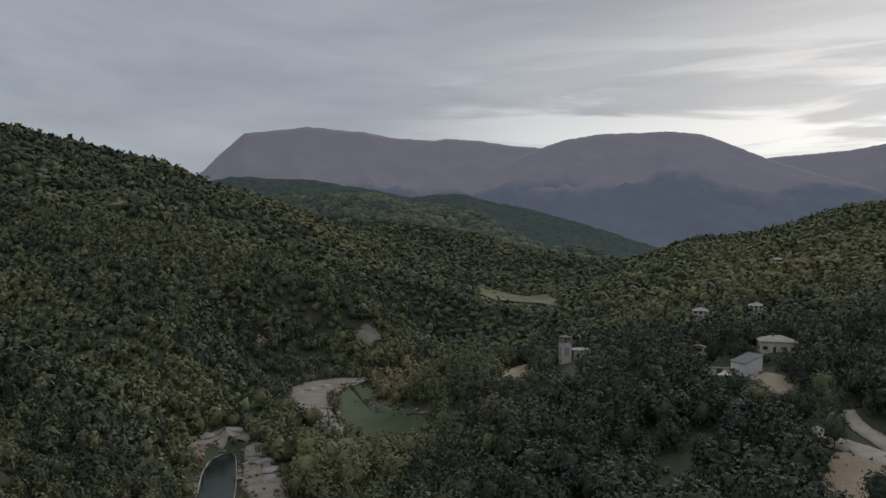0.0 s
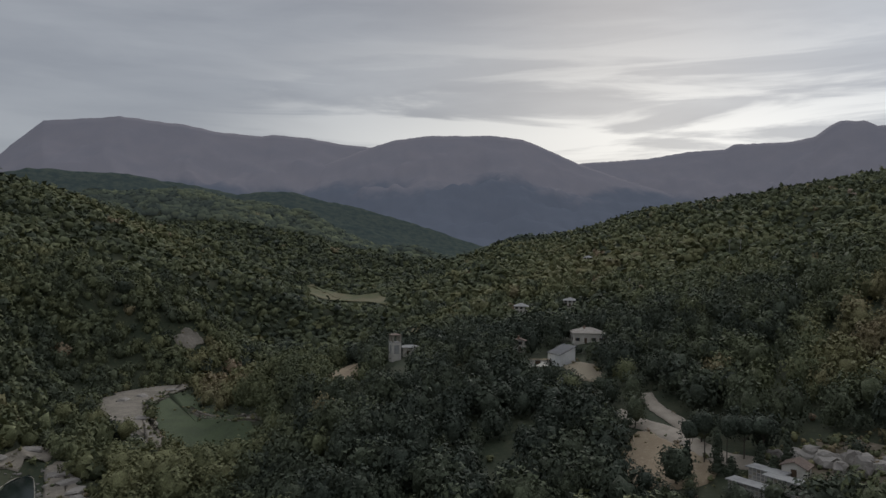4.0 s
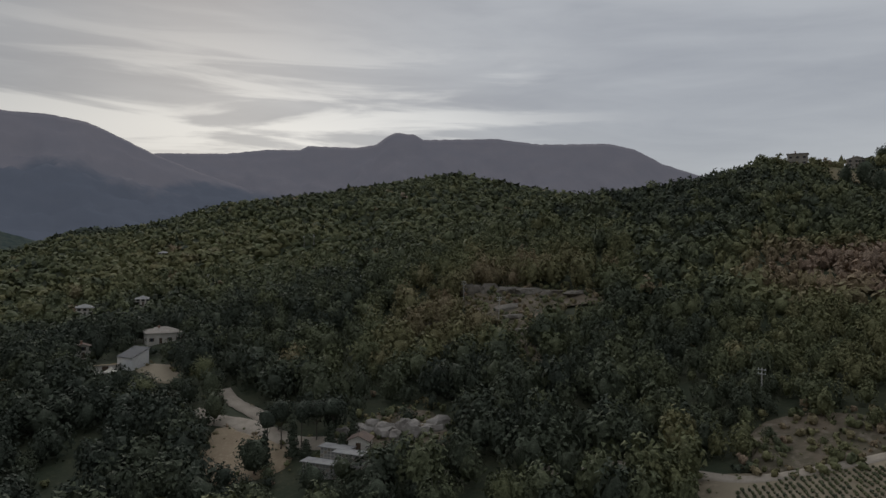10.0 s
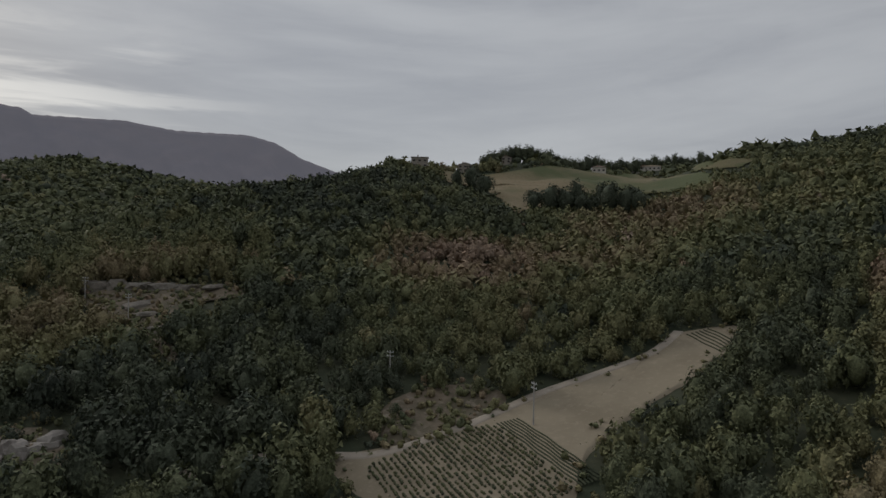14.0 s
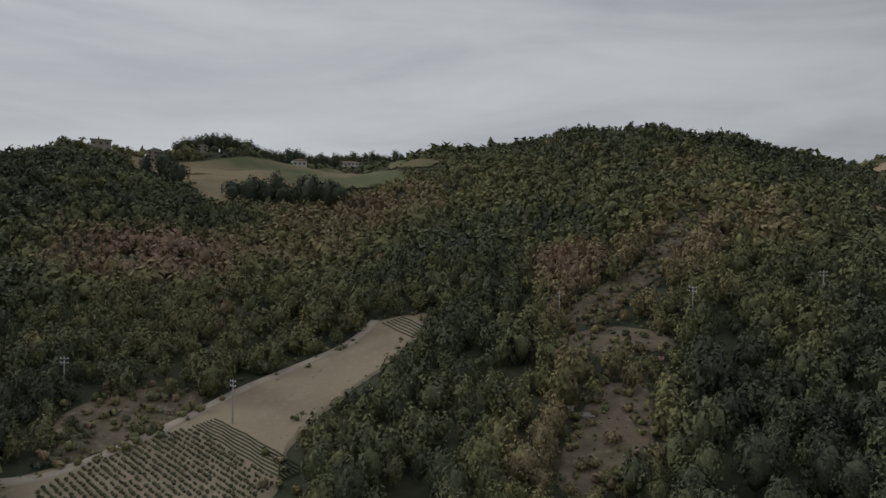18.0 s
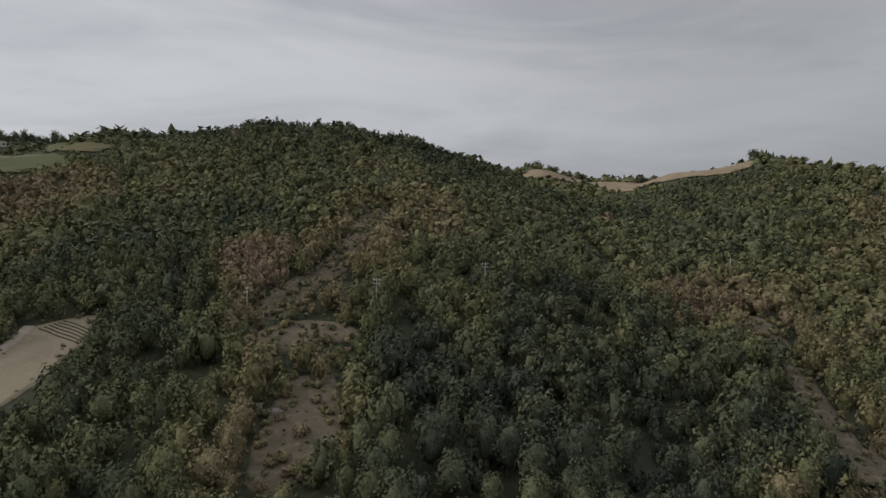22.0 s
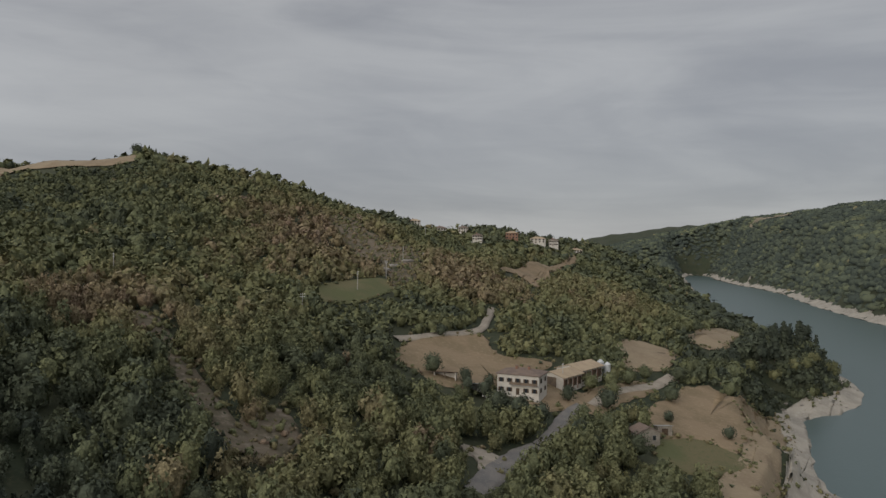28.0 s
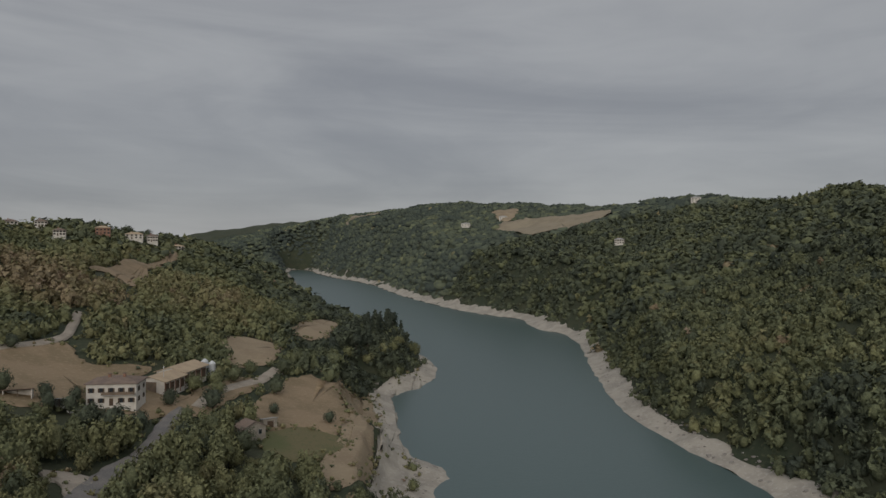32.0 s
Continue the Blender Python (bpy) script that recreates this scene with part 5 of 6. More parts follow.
def make_woods():
    rng = np.random.RandomState(11)
    for name, label, key, r0, r1, step, w, h, cull in (
            ("woods", "dense oak and hornbeam thicket on the near slopes, turning colour", "near", 90, 340, 4.3, 5.9, 8.0, 0.3),
            ("woods", "mixed broadleaf woods covering the hillsides, some turned brown", "mid", 225, 520, 4.9, 7.2, 8.0, 0.04),
            ("woods", "green woods on the middle hills", "far", 520, 1050, 7.2, 11.5, 9.8, 0.03),
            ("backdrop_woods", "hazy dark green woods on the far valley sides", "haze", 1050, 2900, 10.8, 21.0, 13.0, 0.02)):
        x, y = scatter(rng, r0, r1, step * 0.76)
        r, b = np.hypot(x, y), np.degrees(np.arctan2(x, y))
        fine = (r < 225) | ((r < 340) & (np.abs(b - 26) < 36))      # the hamlet's trees are seen best
        ok = fine & ((r > 116) | (np.abs(b - 130) < 40)) if key == "near" else ~fine
        x, y = x[ok], y[ok]
        z = height(x, y)
        steep = np.hypot(height(x + 4, y) - z, height(x, y + 4) - z) / 4
        ok = rng.rand(len(x)) < 0.577 * np.minimum((1 + steep ** 2) ** 0.8, 1.73)   # as dense on a steep face as on the flat
        x, y, z = x[ok], y[ok], z[ok]
        ok, bush = plantable(x, y, z, rng)
        x, y, z, bush = x[ok], y[ok], z[ok], bush[ok]
        hid = hidden(x, y, z)
        ok = ~hid | (rng.rand(len(x)) < cull)
        x, y, z, bush = x[ok], y[ok], z[ok], bush[ok]
        b = np.degrees(np.arctan2(x, y))
        big = 1 + 0.75 * np.clip(1 - np.abs(b - 22) / 42, 0, 1) ** 0.5 * (np.hypot(x, y) < 520)   # tall old trees on the valley floor
        ok = rng.rand(len(x)) < 1 / big ** 1.7
        x, y, z, big, bush = x[ok], y[ok], z[ok], big[ok], bush[ok]
        size = big * (0.62 + 0.75 * rng.rand(len(x)) ** 1.6 + 0.16 * waves(x, y, 60, 71)) * np.where(bush, 0.36, 1.0)
        wide = w * size * np.where(bush, 1.5, 1.0) * (0.85 + 0.3 * rng.rand(len(x)))
        tall = np.minimum(h * size, 13.0) * (0.85 + 0.35 * rng.rand(len(x)))
        if key == "near":   # the nearest trees stand singly, the rest as one thicket
            r = np.hypot(x, y)
            lone = np.zeros(len(x), bool)
            lone[np.argsort(r + 25 * rng.rand(len(x)))[:190]] = True
            SINGLE.extend(zip(x[lone], y[lone], z[lone], wide[lone], tall[lone], tints(x, y, rng)[lone]))
            x, y, z, wide, tall = x[~lone], y[~lone], z[~lone], wide[~lone], tall[~lone]
        sunk = z - {"near": 0.14, "mid": 0.27, "far": 0.40, "haze": 0.47}[key] * tall
        tint = tints(x, y, rng)
        old = (np.abs(np.degrees(np.arctan2(x, y)) - 20) < 36) & (np.hypot(x, y) < 520)
        if key in ("near", "mid"):
            plant(name, "broad old oaks and poplars of the valley floor", CROWNS["old" if key == "near" else "old_mid"], x[old], y[old], sunk[old], wide[old], tall[old], tint[old], rng)
            x, y, sunk, wide, tall, tint = x[~old], y[~old], sunk[~old], wide[~old], tall[~old], tint[~old]
        # the farthest woods take the foliage copy that glows with painted haze
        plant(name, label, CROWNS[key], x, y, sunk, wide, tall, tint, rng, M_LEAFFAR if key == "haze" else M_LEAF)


make_woods()

# ---- single trees ----
def crown_mesh(name, v, f, tint):
    me = mesh_from(name, v, f, [M_LEAF], True)
    at = me.attributes.new("tint", "FLOAT", "POINT")
    at.data.foreach_set("value", np.full(len(me.vertices), tint, np.float32))
    return me


def trunk_mesh(name, rng, h, thick, limbs, bark):
    """A tapered, slightly bent trunk of height h with limbs that reach into the crown."""
    V, F, n = [], [], 0

    def tube(a, b, r0, r1, bend):
        nonlocal n
        a, b = np.array(a, float), np.array(b, float)
        ax = (b - a) / np.linalg.norm(b - a)
        u = np.cross(ax, (0.3, 0.9, 0.2))
        u /= np.linalg.norm(u)
        w = np.cross(ax, u)
        for i in range(4):
            s = i / 3
            c = a + (b - a) * s + bend * math.sin(s * 3.14)
            r = r0 + (r1 - r0) * s
            for k in range(6):
                g = k * 1.0472
                V.append(c + (u * math.cos(g) + w * math.sin(g)) * r)
            if i:
                for k in range(6):
                    F.append((n + (i - 1) * 6 + k, n + (i - 1) * 6 + (k + 1) % 6, n + i * 6 + (k + 1) % 6, n + i * 6 + k))
        n += 24
    tube((0, 0, -0.12), (0.02 * rng.randn(), 0.02 * rng.randn(), h), thick, thick * 0.45, 0.02 * rng.randn(3))
    for i in range(limbs):
        a = i * 6.28 / max(limbs, 1) + rng.rand()
        z0 = h * (0.5 + 0.4 * rng.rand())
        tube((0, 0, z0), (0.28 * math.cos(a), 0.28 * math.sin(a), z0 + 0.2 + 0.2 * rng.rand()), thick * 0.42, thick * 0.14, 0.015 * rng.randn(3))
    return mesh_from(name, np.array(V), np.array(F), [bark], True)


def spire(rng, rows, leaves):
    """A cypress or spruce: tiers of sprays that narrow to a point, 1 high."""
    V, F, n = [], [], 0
    cv, cf = ICO1
    for i in range(rows):
        s = (i + 0.5) / rows
        r = 0.17 * (1 - s) ** 0.8 + 0.02
        V.append(cv * (1 + 0.2 * rng.randn(len(cv), 1)) * (r, r, 0.75 / rows) + (0, 0, 0.08 + 0.9 * s))
        F.append(cf + n)
        n += len(cv)
    for i in range(leaves):
        s = rng.rand() ** 1.3
        a = rng.rand() * 6.28
        r = (0.19 * (1 - s) ** 0.8 + 0.02) * (0.8 + 0.35 * rng.rand())
        p = np.array((r * math.cos(a), r * math.sin(a), 0.06 + 0.92 * s))
        o = np.array((math.cos(a), math.sin(a), 0.5 + 0.5 * rng.randn()))
        u = np.cross(o, rng.randn(3))
        u /= np.linalg.norm(u) + 1e-6
        k = 0.035 * (0.7 + 0.7 * rng.rand())
        V.append(np.array([p - u * k, p + u * k, p + o * k * 1.5 / np.linalg.norm(o)]))
        F.append(np.array([[n, n + 1, n + 2]]))
        n += 3
    return np.vstack(V), np.vstack(F)


TREES = {}


def tree_models():
    rng = np.random.RandomState(19)
    kinds = []
    for i, (tint, label) in enumerate(((0.06, "dark green oak with a rounded leafy crown"), (0.14, "deep green broadleaf tree with a lobed crown"), (0.22, "mid green hornbeam with an uneven crown"), (0.30, "green ash tree with loose foliage"),
                                       (0.38, "olive green tree with a ragged crown"), (0.48, "yellowing green tree with a thin crown"), (0.62, "ochre autumn oak among green trees"), (0.78, "russet brown oak with dry leaves"), (0.90, "pale brown withered oak"))):
        kinds.append(("tree", label, tint, crown_shape(rng, 12, 560, 0.046, 0.29, body=ICO2)))
    for name, label, tint, shape in kinds:
        trunk = trunk_mesh("trunk", rng, 0.5, 0.032, 4, M_BARK)
        TREES.setdefault("oak", []).append((label, tint, trunk, crown_mesh("crown", *shape, tint)))
    for tint in (0.0, 0.05):
        TREES.setdefault("cypress", []).append(("tall dark narrow cypress", tint, trunk_mesh("trunk", rng, 0.4, 0.02, 0, M_BARK), crown_mesh("crown", *spire(rng, 9, 170), tint)))
    for i in range(2):
        v, f = crown_shape(rng, 10, 450, 0.048, 0.29, body=ICO2)
        TREES.setdefault("pine", []).append(("tall dark pine with a bare trunk and high crown", 0.0, trunk_mesh("trunk", rng, 0.72, 0.022, 5, M_BARK), crown_mesh("crown", v * (0.95, 0.95, 0.55) + (0, 0, 0.45), f, 0.0)))
        v, f = crown_shape(rng, 12, 560, 0.048, 0.29, body=ICO2)
        TREES.setdefault("willow", []).append(("broad yellow-green willow on the water's edge", 0.42, trunk_mesh("trunk", rng, 0.45, 0.03, 6, M_BARK), crown_mesh("crown", v * (1.15, 1.15, 1.0), f, 0.36 + 0.05 * i)))


tree_models()
TRNG = np.random.RandomState(23)


def tree(kind, x, y, wide, tall, tint=None, group="", z=None, label=""):
    """One tree on its own: an Empty at its base, a trunk and a crown."""
    opts = TREES[kind]
    i = int(TRNG.randint(len(opts))) if tint is None else min(range(len(opts)), key=lambda k: abs(opts[k][1] - tint))
    text, _, trunk, crown = opts[i]
    z = ground_z(x, y) if z is None else z
    ob = thing("tree" if kind == "oak" else kind + "_tree", label or text, "tree", pose(x, y, z, 0, 0, float(TRNG.rand() * 360)) @ Matrix.Diagonal((wide, wide, tall, 1)), group)
    for nm, me in (("trunk", trunk), ("crown", crown)):
        o = new(nm, me)
        o.parent = ob


for x, y, z, wide, tall, tint in SINGLE:
    tree("oak", float(x), float(y), float(wide), float(tall) * 1.05, float(tint), "trees of the near slope", float(z) - 0.1)

# field and yard trees
for x, y, wide, tall, tint in ((33, -266, 5.5, 6, 0.1), (-63.8, -231.6, 5, 5.2, 0.06), (95.6, 169.3, 7.5, 10.5, 0.14), (84.7, 133, 9, 9.5, 0.1), (100.5, 147, 7.5, 9, 0.14), (112, 205, 9, 9.5, 0.3), (104, 186, 8, 11, 0.14),
                               (92, 205, 10, 9, 0.3), (84, 200, 9, 9, 0.22), (-13, -229, 6, 6.5, 0.1), (-26, -232, 8, 8, 0.06), (-46, -236, 4.5, 4.5, 0.06), (19.5, -222, 5, 6, 0.1), (12, -224, 4.5, 5.5, 0.1),
                               (-22, -250, 7, 7, 0.3), (-30, -258, 8, 7.5, 0.3), (-38, -270, 8, 7, 0.22), (-46, -285, 7, 7, 0.22), (-52, -262, 8, 7, 0.14), (-60, -290, 8, 8, 0.14), (-29, -246, 7, 7, 0.3), (-17, -216, 6, 6, 0.22), (-23, -206, 8, 8, 0.22), (-30, -196, 8, 8, 0.14), (2, -201, 9, 9, 0.06), (8, -203, 8, 8, 0.1), (-4, -204, 7, 7, 0.06), (92, 112, 6, 6, 0.14), (86, 114, 7, 6.5, 0.1), (99, 109, 6, 6, 0.22), (13, -214, 5, 6.5, 0.06), (18, -212, 5, 7, 0.1), (-14, -196, 8, 8, 0.1), (-19, -187, 8, 9, 0.14), (30, -222, 8, 8, 0.14)):
    tree("oak", x, y, wide, tall, tint, "trees about the farms")
for x, y, tall in ((88, 134, 8.5), (95.5, 129, 4.5), (101, 127, 6.5), (105, 124, 8), (94, 132, 9), (100, 122, 5)):
    tree("cypress", x, y, 7.5, tall, None, "cemetery cypresses")
for x, y, tall in ((95, 138, 11), (98, 134, 11.5), (101.5, 133, 10.5), (92, 139, 10.5), (104, 130, 10)):
    tree("pine", x, y, 6.5 + 3.5 * float(TRNG.rand()), tall * (0.85 + 0.35 * float(TRNG.rand())), None, "pines behind the cemetery")
for i in range(15):
    x, y = -118 - 4.6 * i - 5 * TRNG.rand(), -392 - 7.0 * i + 18 * TRNG.rand()
    tree("cypress" if i % 3 else "pine", float(x), float(y), 15 if i % 3 else 9, 15 + 6 * float(TRNG.rand()), None, "dark conifers on the lake point")
for x, y, w in ((-140, -392, 9), (-150, -402, 9), (-128, -385, 8), (-112, -372, 8), (-176, -440, 9), (-186, -455, 9), (-196, -480, 10), (-104, -352, 7), (-160, -418, 8)):
    tree("willow", x, y, w, w * 0.95, None, "shore willows")
for x, y, w in ((-36, 233, 14), (-28, 228, 15), (-20, 236, 14), (-11, 240, 13), (-46, 245, 12), (-50, 258, 11), (-3, 234, 11), (-42, 222, 13), (-27, 216, 14), (-14, 222, 13), (-33, 245, 12), (-22, 250, 11), (-55, 300, 9), (-70, 320, 9), (-85, 330, 10), (-82, 350, 9)):
    tree("willow", x, y, w, w * 1.1, None, "river willows")
# tree line behind the plateau meadow and on the skylines
for i in range(24):
    b = 79.5 + 0.52 * i
    q = np.interp(b, (76, 83.4, 91, 97.4), (520, 560, 640, 720)) + 5 * TRNG.rand()
    x, y = plan(b, q)
    tree("oak", float(x), float(y), 10 + 4 * float(TRNG.rand()), 13 + 6 * float(TRNG.rand()), 0.08 + 0.1 * float(TRNG.rand()), "skyline tree row")
for i in range(22):
    b = 91.5 + 0.48 * i
    x, y = plan(b, np.interp(b, (83.4, 91, 97.4, 101), (560, 640, 720, 760)) + 6 * TRNG.rand())
    tree("oak", float(x), float(y), 8 + 4 * float(TRNG.rand()), 10 + 7 * float(TRNG.rand()), 0.06 + 0.1 * float(TRNG.rand()), "skyline tree row")
for b, q, w in ((128.4, 600, 12), (129.6, 640, 11), (130.5, 650, 12), (131.6, 640, 9), (133.0, 655, 14), (134.4, 660, 10), (135.5, 670, 9), (136.6, 680, 8), (139, 690, 7), (141.2, 660, 8), (142.4, 655, 6),
                (149.3, 566, 11), (151.2, 562, 6), (153.6, 560, 7), (154.6, 560, 6), (157.2, 566, 7), (166, 640, 8), (168, 655, 9), (172.5, 700, 8), (174.6, 708, 9), (178, 730, 8), (180.2, 742, 11), (181.6, 755, 12), (183, 775, 9)):
    if b < 138:   # on the crest of the saddle
        q = np.interp(b, (126, 130, 133, 137.5), (770, 740, 725, 705)) - 4
    x, y = plan(b, q)
    tree("oak", float(x), float(y), w, w * 0.95, 0.1, "ridge-top trees")


# the dark clump below the plateau meadow and the trees at its edge
for i, (x, y) in enumerate(((384, 44), (385, 35), (387, 27), (381, 18), (380, 11), (370, 3), (365, -5), (365, -11), (404, 45), (392, 21), (388, 6), (386, -9), (396, 33), (434, 89), (424, 79), (440, 100))):
    tree("oak", x, y, 10 + 3 * (i % 3), 12 + 2.5 * ((i * 7) % 4), 0.03 * (i % 2), "dark trees below the meadow")


# ---- line poles ----
def pole_model():
    ob = thing("utility_pole", "slim grey concrete line pole with a crossarm", "utility pole", None, "line poles")
    bm = bmesh.new()
    bmesh.ops.create_cone(bm, cap_ends=True, segments=8, radius1=0.20, radius2=0.12, depth=10.0, matrix=Matrix.Translation((0, 0, 4.0)))
    part("post", bm, M_POLE, ob)
    for z in (8.5, 7.6):
        arm = part("crossarm", box(-0.9, 0.9, -0.06, 0.06, z, z + 0.12), M_METAL, ob)
        for u in (-0.8, 0.0, 0.8):
            bm = bmesh.new()
            bmesh.ops.create_cone(bm, cap_ends=True, segments=6, radius1=0.09, radius2=0.05, depth=0.28, matrix=Matrix.Translation((u, 0.0 if u else 0.12, z + 0.26)))
            part("insulator", bm, M_WHITE, arm)
    return ob


PLACES = [(137.9, 15.1), (156.5, 50.9), (196.8, 170.4), (183.5, 143.3), (192.6, 224), (220, 283), (332, 455), (337, 449), (149.3, -86.3), (147.5, -119), (136.7, -216.8), (160.9, -58), (80.8, -243.9), (75, -302), (68, -375), (70, -340), (72, -483), (-12, -243), (-14.7, -690), (43, -530)]
first_pole = pole_model()
for i, (x, y) in enumerate(PLACES):
    m = pose(x, y, ground_z(x, y), 0, 0, 40 + 37 * (i % 4))
    if i == 0:
        first_pole.matrix_world = m
    else:
        copy_thing(first_pole, m)


# ---- rocks ----
def rock(x, y, size, flat, turn, label, group, seed):
    rng = np.random.RandomState(seed)
    v, f = ICO2
    v = v * (1 + 0.21 * rng.randn(len(v), 1))
    v = np.sign(v) * np.abs(v) ** 0.62 * np.array(size)
    v[:, 2] *= flat
    ob = new("rock", mesh_from("rock", v, f, [M_SLAB if "sandstone" in label else M_ROCK]))
    ob.matrix_world = pose(x, y, ground_z(x, y) + size[2] * flat * 0.35, 4 * rng.randn(), 4 * rng.randn(), turn)
    tagged(ob, label, "rock", group)


for i, (x, y, a, b, c) in enumerate(((206, 175, 5, 3.5, 3.4), (210, 169, 4.0, 3.0, 2.8), (211, 160, 5.0, 3.5, 2.6), (213, 151, 6.5, 3, 2.0), (215, 143, 4.2, 3, 1.7), (217, 134, 5.6, 3, 1.5), (195, 148, 5, 3, 1.6), (188, 140, 4, 2.5, 1.5), (174, 165, 3.5, 3, 3.4), (171, 168, 3, 2.5, 2.6), (178, 128, 4, 2.5, 1.5))):
    rock(x, y, (a, b, c), 0.8, -38 + 12 * (i % 3), "flat grey sandstone slab on the hillside", "hillside rock slabs", 100 + i)
for i in range(16):
    x, y = 106 + 0.62 * i + 4 * TRNG.rand(), 126 - 1.3 * i + 4 * TRNG.rand()
    rock(float(x), float(y), (2.0 + 1.4 * TRNG.rand(), 1.5 + TRNG.rand(), 1.6 + 1.2 * TRNG.rand()), 0.9, float(360 * TRNG.rand()), "pale broken rock of the cut bank behind the cemetery", "cemetery rock face", 130 + i)
for i, (x, y) in enumerate(((-68, 258), (-63, 250), (-58, 240), (-66, 266), (-74, 286), (-84, 284), (-92, 272), (-56, 232), (-60, 320), (-55, 335), (-52, 300), (-70, 376), (-62, 384), (-50, 398))):
    rock(x, y, (4.0, 2.6, 1.6), 0.8, 40 * i, "pale eroded rock ledge on the river bank", "river ledges", 160 + i)
for i, (x, y, s) in enumerate(((124, -46, 2.2), (120, -49, 1.6), (214, -98, 3), (221, -94, 2.4), (160, -84, 1.8), (190, -86, 2), (74, -356, 4), (70, -366, 4), (66, -376, 3.5), (60, -400, 3), (-152, -215 - 60, 0.0))):
    if s:
        rock(x, y, (s, s * 0.7, s * 0.5), 0.8, 50 * i, "weathered pale stone in dry hillside scrub", "hillside stones", 180 + i)


for i in range(15):
    s = i / 14
    x, y = -47 - 20 * s + 5 * math.sin(i * 2.1), 298 + 92 * s
    rock(x, y, (6.5 - 1.5 * (i % 3), 1.7, 0.8), 0.7, 58 - 30 * s, "long pale layered rock ledge in the river bed", "river bed ledges", 200 + i)


def shore_rubble():
    """Loose rubble along the drawn-down shore: too many stones to count."""
    rng = np.random.RandomState(41)
    p = np.array(LAKE + LAKE[:1], float)
    V, F, n = [], [], 0
    cv, cf = ICO1
    for i in range(len(p) - 1):
        a, b = p[i], p[i + 1]
        ln = float(np.hypot(*(b - a)))
        mid = float(np.hypot(*((a + b) / 2)))
        if mid > 800:
            continue
        t = (b - a) / ln
        o = np.array([-t[1], t[0]])
        if inside(np.array([(a + b)[0] / 2 + o[0] * 3]), np.array([(a + b)[1] / 2 + o[1] * 3]), LAKE)[0]:
            o = -o
        for _ in range(int(ln * 1.1)):
            c = a + (b - a) * rng.rand() + o * (1 + 11 * rng.rand() ** 1.5)
            s = 0.25 + 0.9 * rng.rand() ** 3
            z = ground_z(c[0], c[1]) + 0.15 * s + 0.15
            V.append(cv * (1 + 0.22 * rng.randn(len(cv), 1)) * (s * 1.3, s, s * 0.6) + (c[0], c[1], z))
            F.append(cf + n)
            n += len(cv)
    tagged(new("shore_rubble", mesh_from("shore_rubble", np.vstack(V), np.vstack(F), [M_ROCK])), "loose pale stones along the bare lake shore", "stones", kind="stuff")


shore_rubble()


# ---- crop rows on the ploughed field ----
def crop_rows():
    rng = np.random.RandomState(43)
    out = round_outline([(137.8, 23.2), (129.3, 16.1), (120.5, 9.5), (113.2, 5.8), (104.3, 15.3), (105.5, 28.5), (115.9, 41.6), (123, 41), (130, 32.5)], 3)
    edge = [tuple(q) for q in out]
    V, F, T, n = [], [], [], 0
    shape = crown_shape(rng, 0, 12, 0.25, 0.36, -0.1)
    d = np.array([math.cos(radians(-143)), math.sin(radians(-143))])
    o = np.array([-d[1], d[0]])
    pts = []
    for r in np.arange(-40, 40, 1.1):
        for u in np.arange(-40, 40, 0.62):
            pts.append(np.array([119, 24]) + o * (r + 0.07 * rng.randn()) + d * (u + 0.2 * rng.randn()))
    pts = np.array(pts)
    ok = inside(pts[:, 0], pts[:, 1], edge) & (rng.rand(len(pts)) < 0.82)
    pts = pts[ok]
    x, y = pts[:, 0], pts[:, 1]
    z = lift(x, y, 0.16)
    w = 0.58 + 0.34 * rng.rand(len(x))
    plant("crop_rows", "low green crop plants in even rows on the field", [shape], x, y, z, w, w * 0.85, 0.12 + 0.2 * rng.rand(len(x)), rng)


crop_rows()


def furrows(name, label, origin, heading, count, gap, length, mat):
    """Thin raised ridges of turned soil."""
    d = np.array([math.cos(radians(heading)), math.sin(radians(heading))])
    o = np.array([-d[1], d[0]])
    V, F, n = [], [], 0
    for i in range(count):
        s = np.linspace(0, length, 14)
        base = np.array(origin) + o * gap * i
        for k, u in enumerate(s):
            c = base + d * u + o * 0.12 * math.sin(u * 0.7 + i)
            z = float(lift(np.array([c[0]]), np.array([c[1]]), 0.2)[0])
            V += [(*(c - o * 0.22), z), (*c, z + 0.22), (*(c + o * 0.22), z)]
            if k:
                F += [(n - 3, n, n + 1, n - 2), (n - 2, n + 1, n + 2, n - 1)]
            n += 3
    tagged(new(name, mesh_from(name, np.array(V), np.array(F)[:, ::-1], [mat])), label, "furrow", kind="stuff")


furrows("furrows", "dark turned furrows beside the crop", (138.5, 22.4), -143.5, 7, 0.75, 30, M_GROUND)
furrows("furrows", "dark furrows at the top of the ploughed field", (182.5, -17.5), -152, 6, 1.2, 13, M_GROUND)


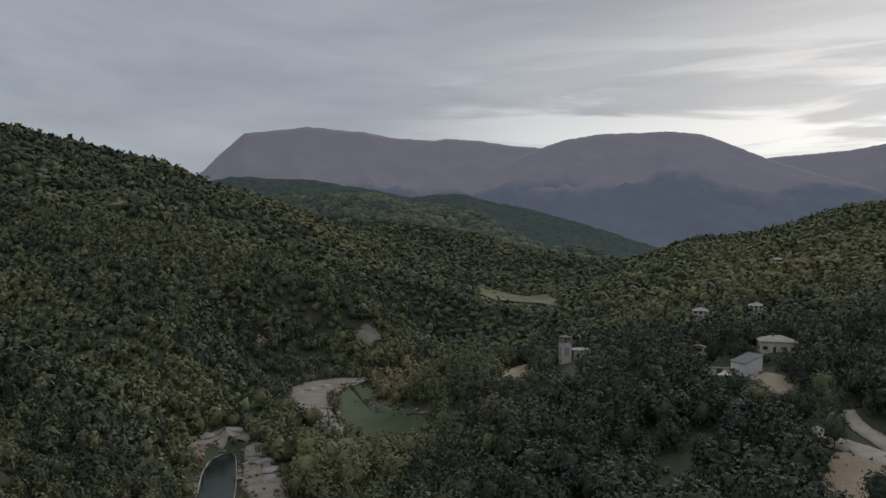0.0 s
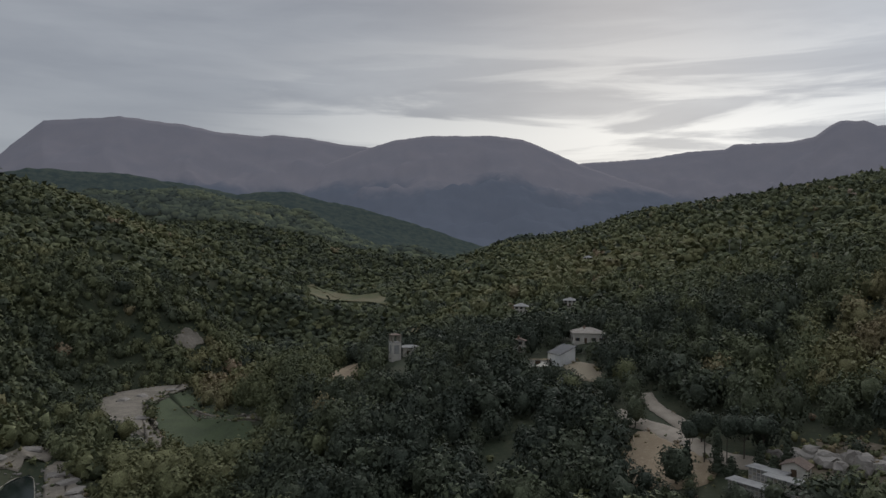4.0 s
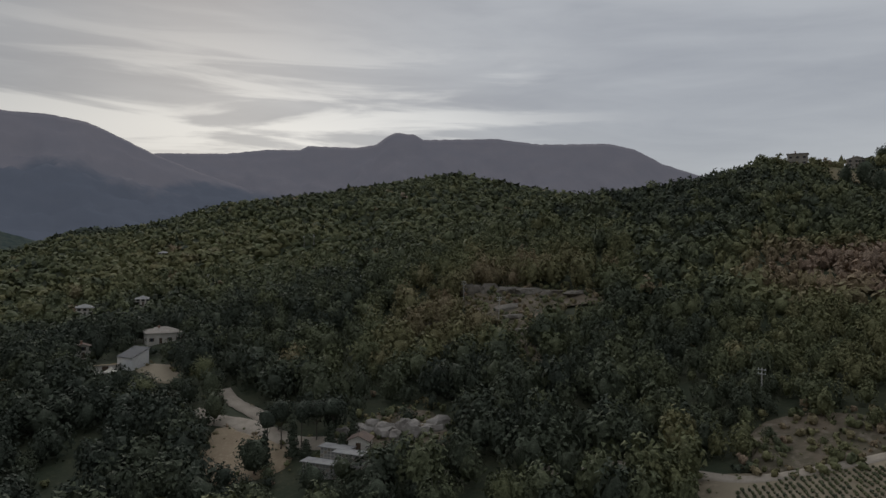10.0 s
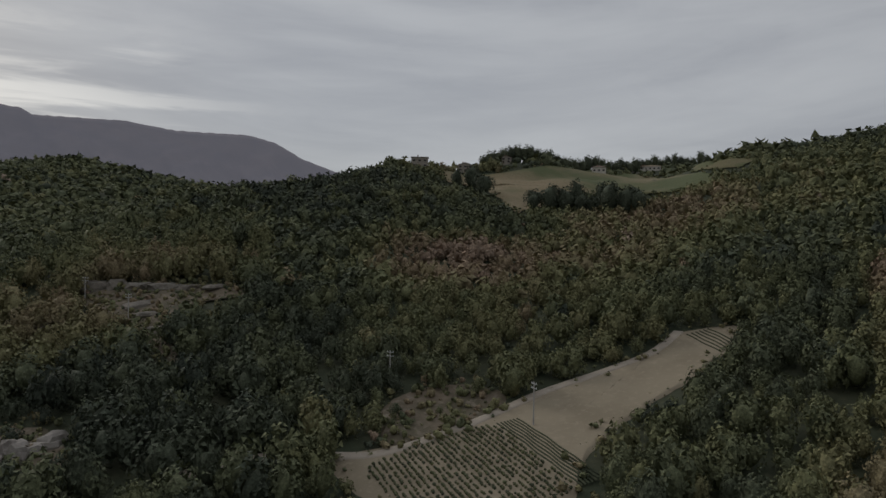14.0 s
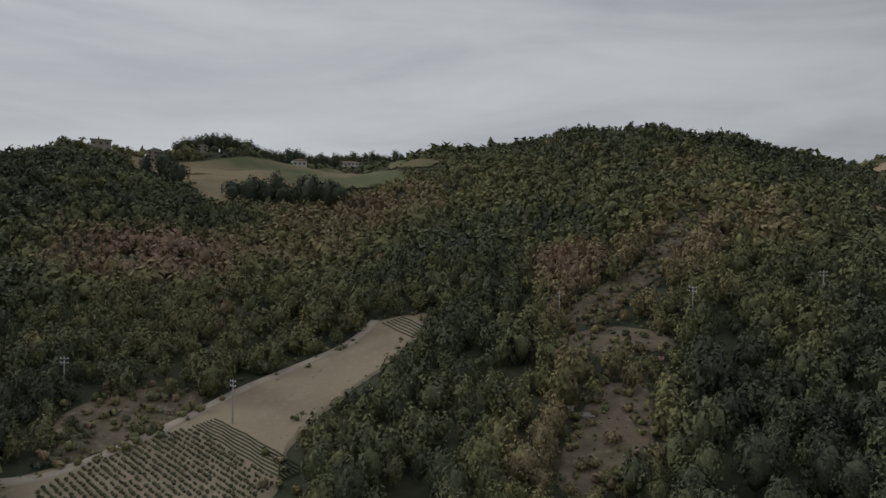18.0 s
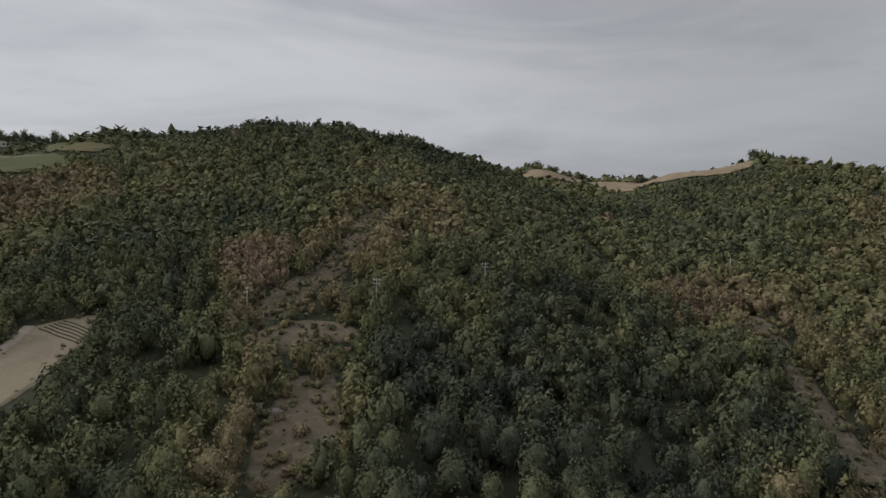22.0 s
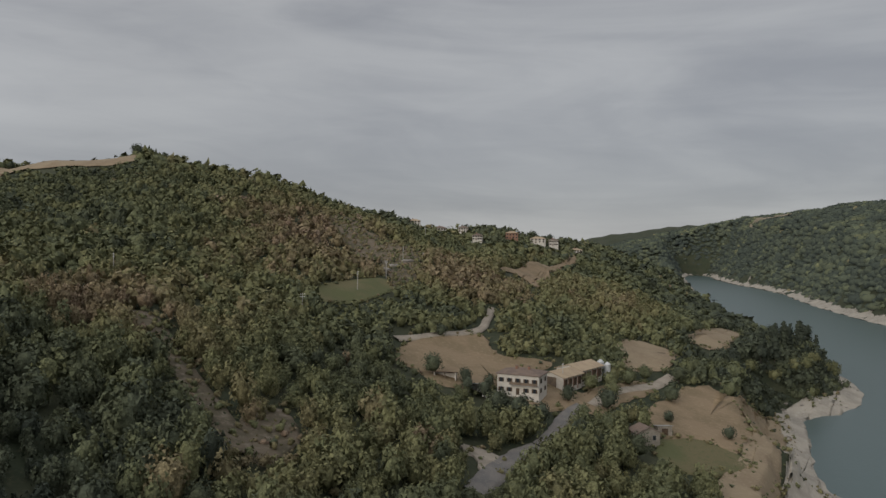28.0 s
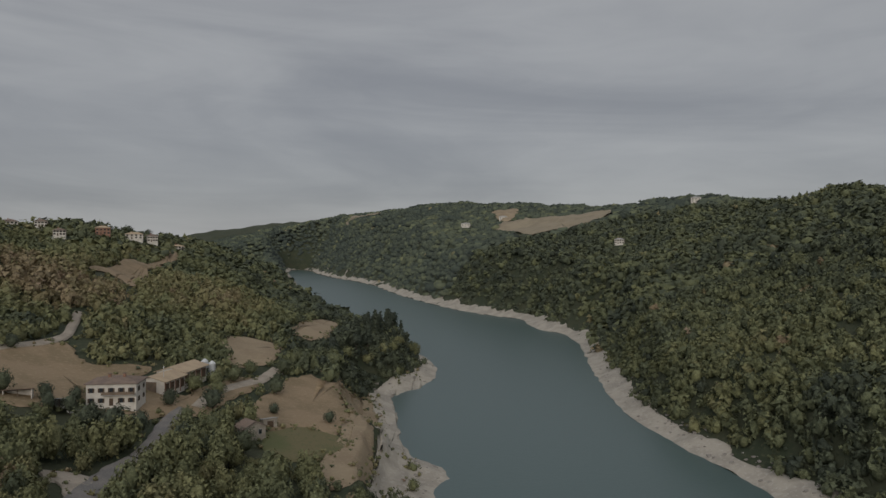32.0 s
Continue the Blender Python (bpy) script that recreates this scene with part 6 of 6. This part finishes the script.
# ---- scrub: low bushes and dry grass on open ground ----
def scrub():
    rng = np.random.RandomState(47)
    shapes = [crown_shape(rng, 3, 30, 0.17, 0.34, -0.12) for _ in range(4)]
    x, y = scatter(rng, 95, 380, 10.5, 0.6)
    z = height(x, y)
    d, _ = near_line(x, y, LAKE + LAKE[:1])
    ok = ~inside(x, y, LAKE) & (d > 11) & (z > 1.0)
    for pts, margin in CLEAR:
        if margin != 0.5:
            ok &= ~inside(x, y, list(pts))
    x, y, z = x[ok], y[ok], z[ok]
    w = 1.4 + 1.6 * rng.rand(len(x))
    plant("scrub", "low bushes and dry undergrowth between trees", shapes, x, y, z - 0.2, w, w * 0.8, np.clip(0.35 + 0.2 * rng.randn(len(x)), 0.05, 0.9), rng)


scrub()


def dry_bushes():
    """Stunted dry bushes and tufts on the stony openings of the slopes."""
    rng = np.random.RandomState(53)
    shapes = [crown_shape(rng, 2, 16, 0.2, 0.32, -0.12) for _ in range(4)]
    x, y = scatter(rng, 95, 480, 1.9, 0.66)
    ok = np.zeros(len(x), bool)
    for pts, margin in CLEAR:
        if margin in (0.5, 0.8):
            ok |= near_line(x, y, list(pts) + [pts[0]])[0] < 3.0
            ok |= inside(x, y, list(pts))
    x, y = x[ok], y[ok]
    w = 0.7 + 2.4 * rng.rand(len(x)) ** 2.0
    plant("dry_bushes", "stunted dry bushes and tufts on stony openings", shapes, x, y, lift(x, y, -0.1), w, w * (0.7 + 0.5 * rng.rand(len(x))), np.clip(0.46 + 0.16 * rng.randn(len(x)), 0.15, 0.9), rng)


dry_bushes()


def field_tufts():
    """Rough grass and weeds along field edges."""
    rng = np.random.RandomState(59)
    shapes = [crown_shape(rng, 0, 8, 0.25, 0.3, -0.12) for _ in range(3)]
    X, Y = [], []
    for pts, margin in CLEAR:
        p = np.array(list(pts) + [pts[0]], float)
        if margin != 1.0 or np.hypot(*p.mean(0)) > 520:
            continue
        for a, b in zip(p[:-1], p[1:]):
            k = int(np.hypot(*(b - a)) / 1.9) + 1
            q = a + (b - a) * rng.rand(k, 1) + rng.randn(k, 2) * 1.7
            X.append(q[:, 0])
            Y.append(q[:, 1])
    x, y = np.concatenate(X), np.concatenate(Y)
    ok = height(x, y) > 0.5
    x, y = x[ok], y[ok]
    w = 0.5 + 2.3 * rng.rand(len(x)) ** 2.5
    plant("field_tufts", "rough grass tufts and weeds along the field edges", shapes, x, y, lift(x, y, 0.0), w, w * 0.7, np.clip(0.42 + 0.16 * rng.randn(len(x)), 0.1, 0.9), rng)


field_tufts()
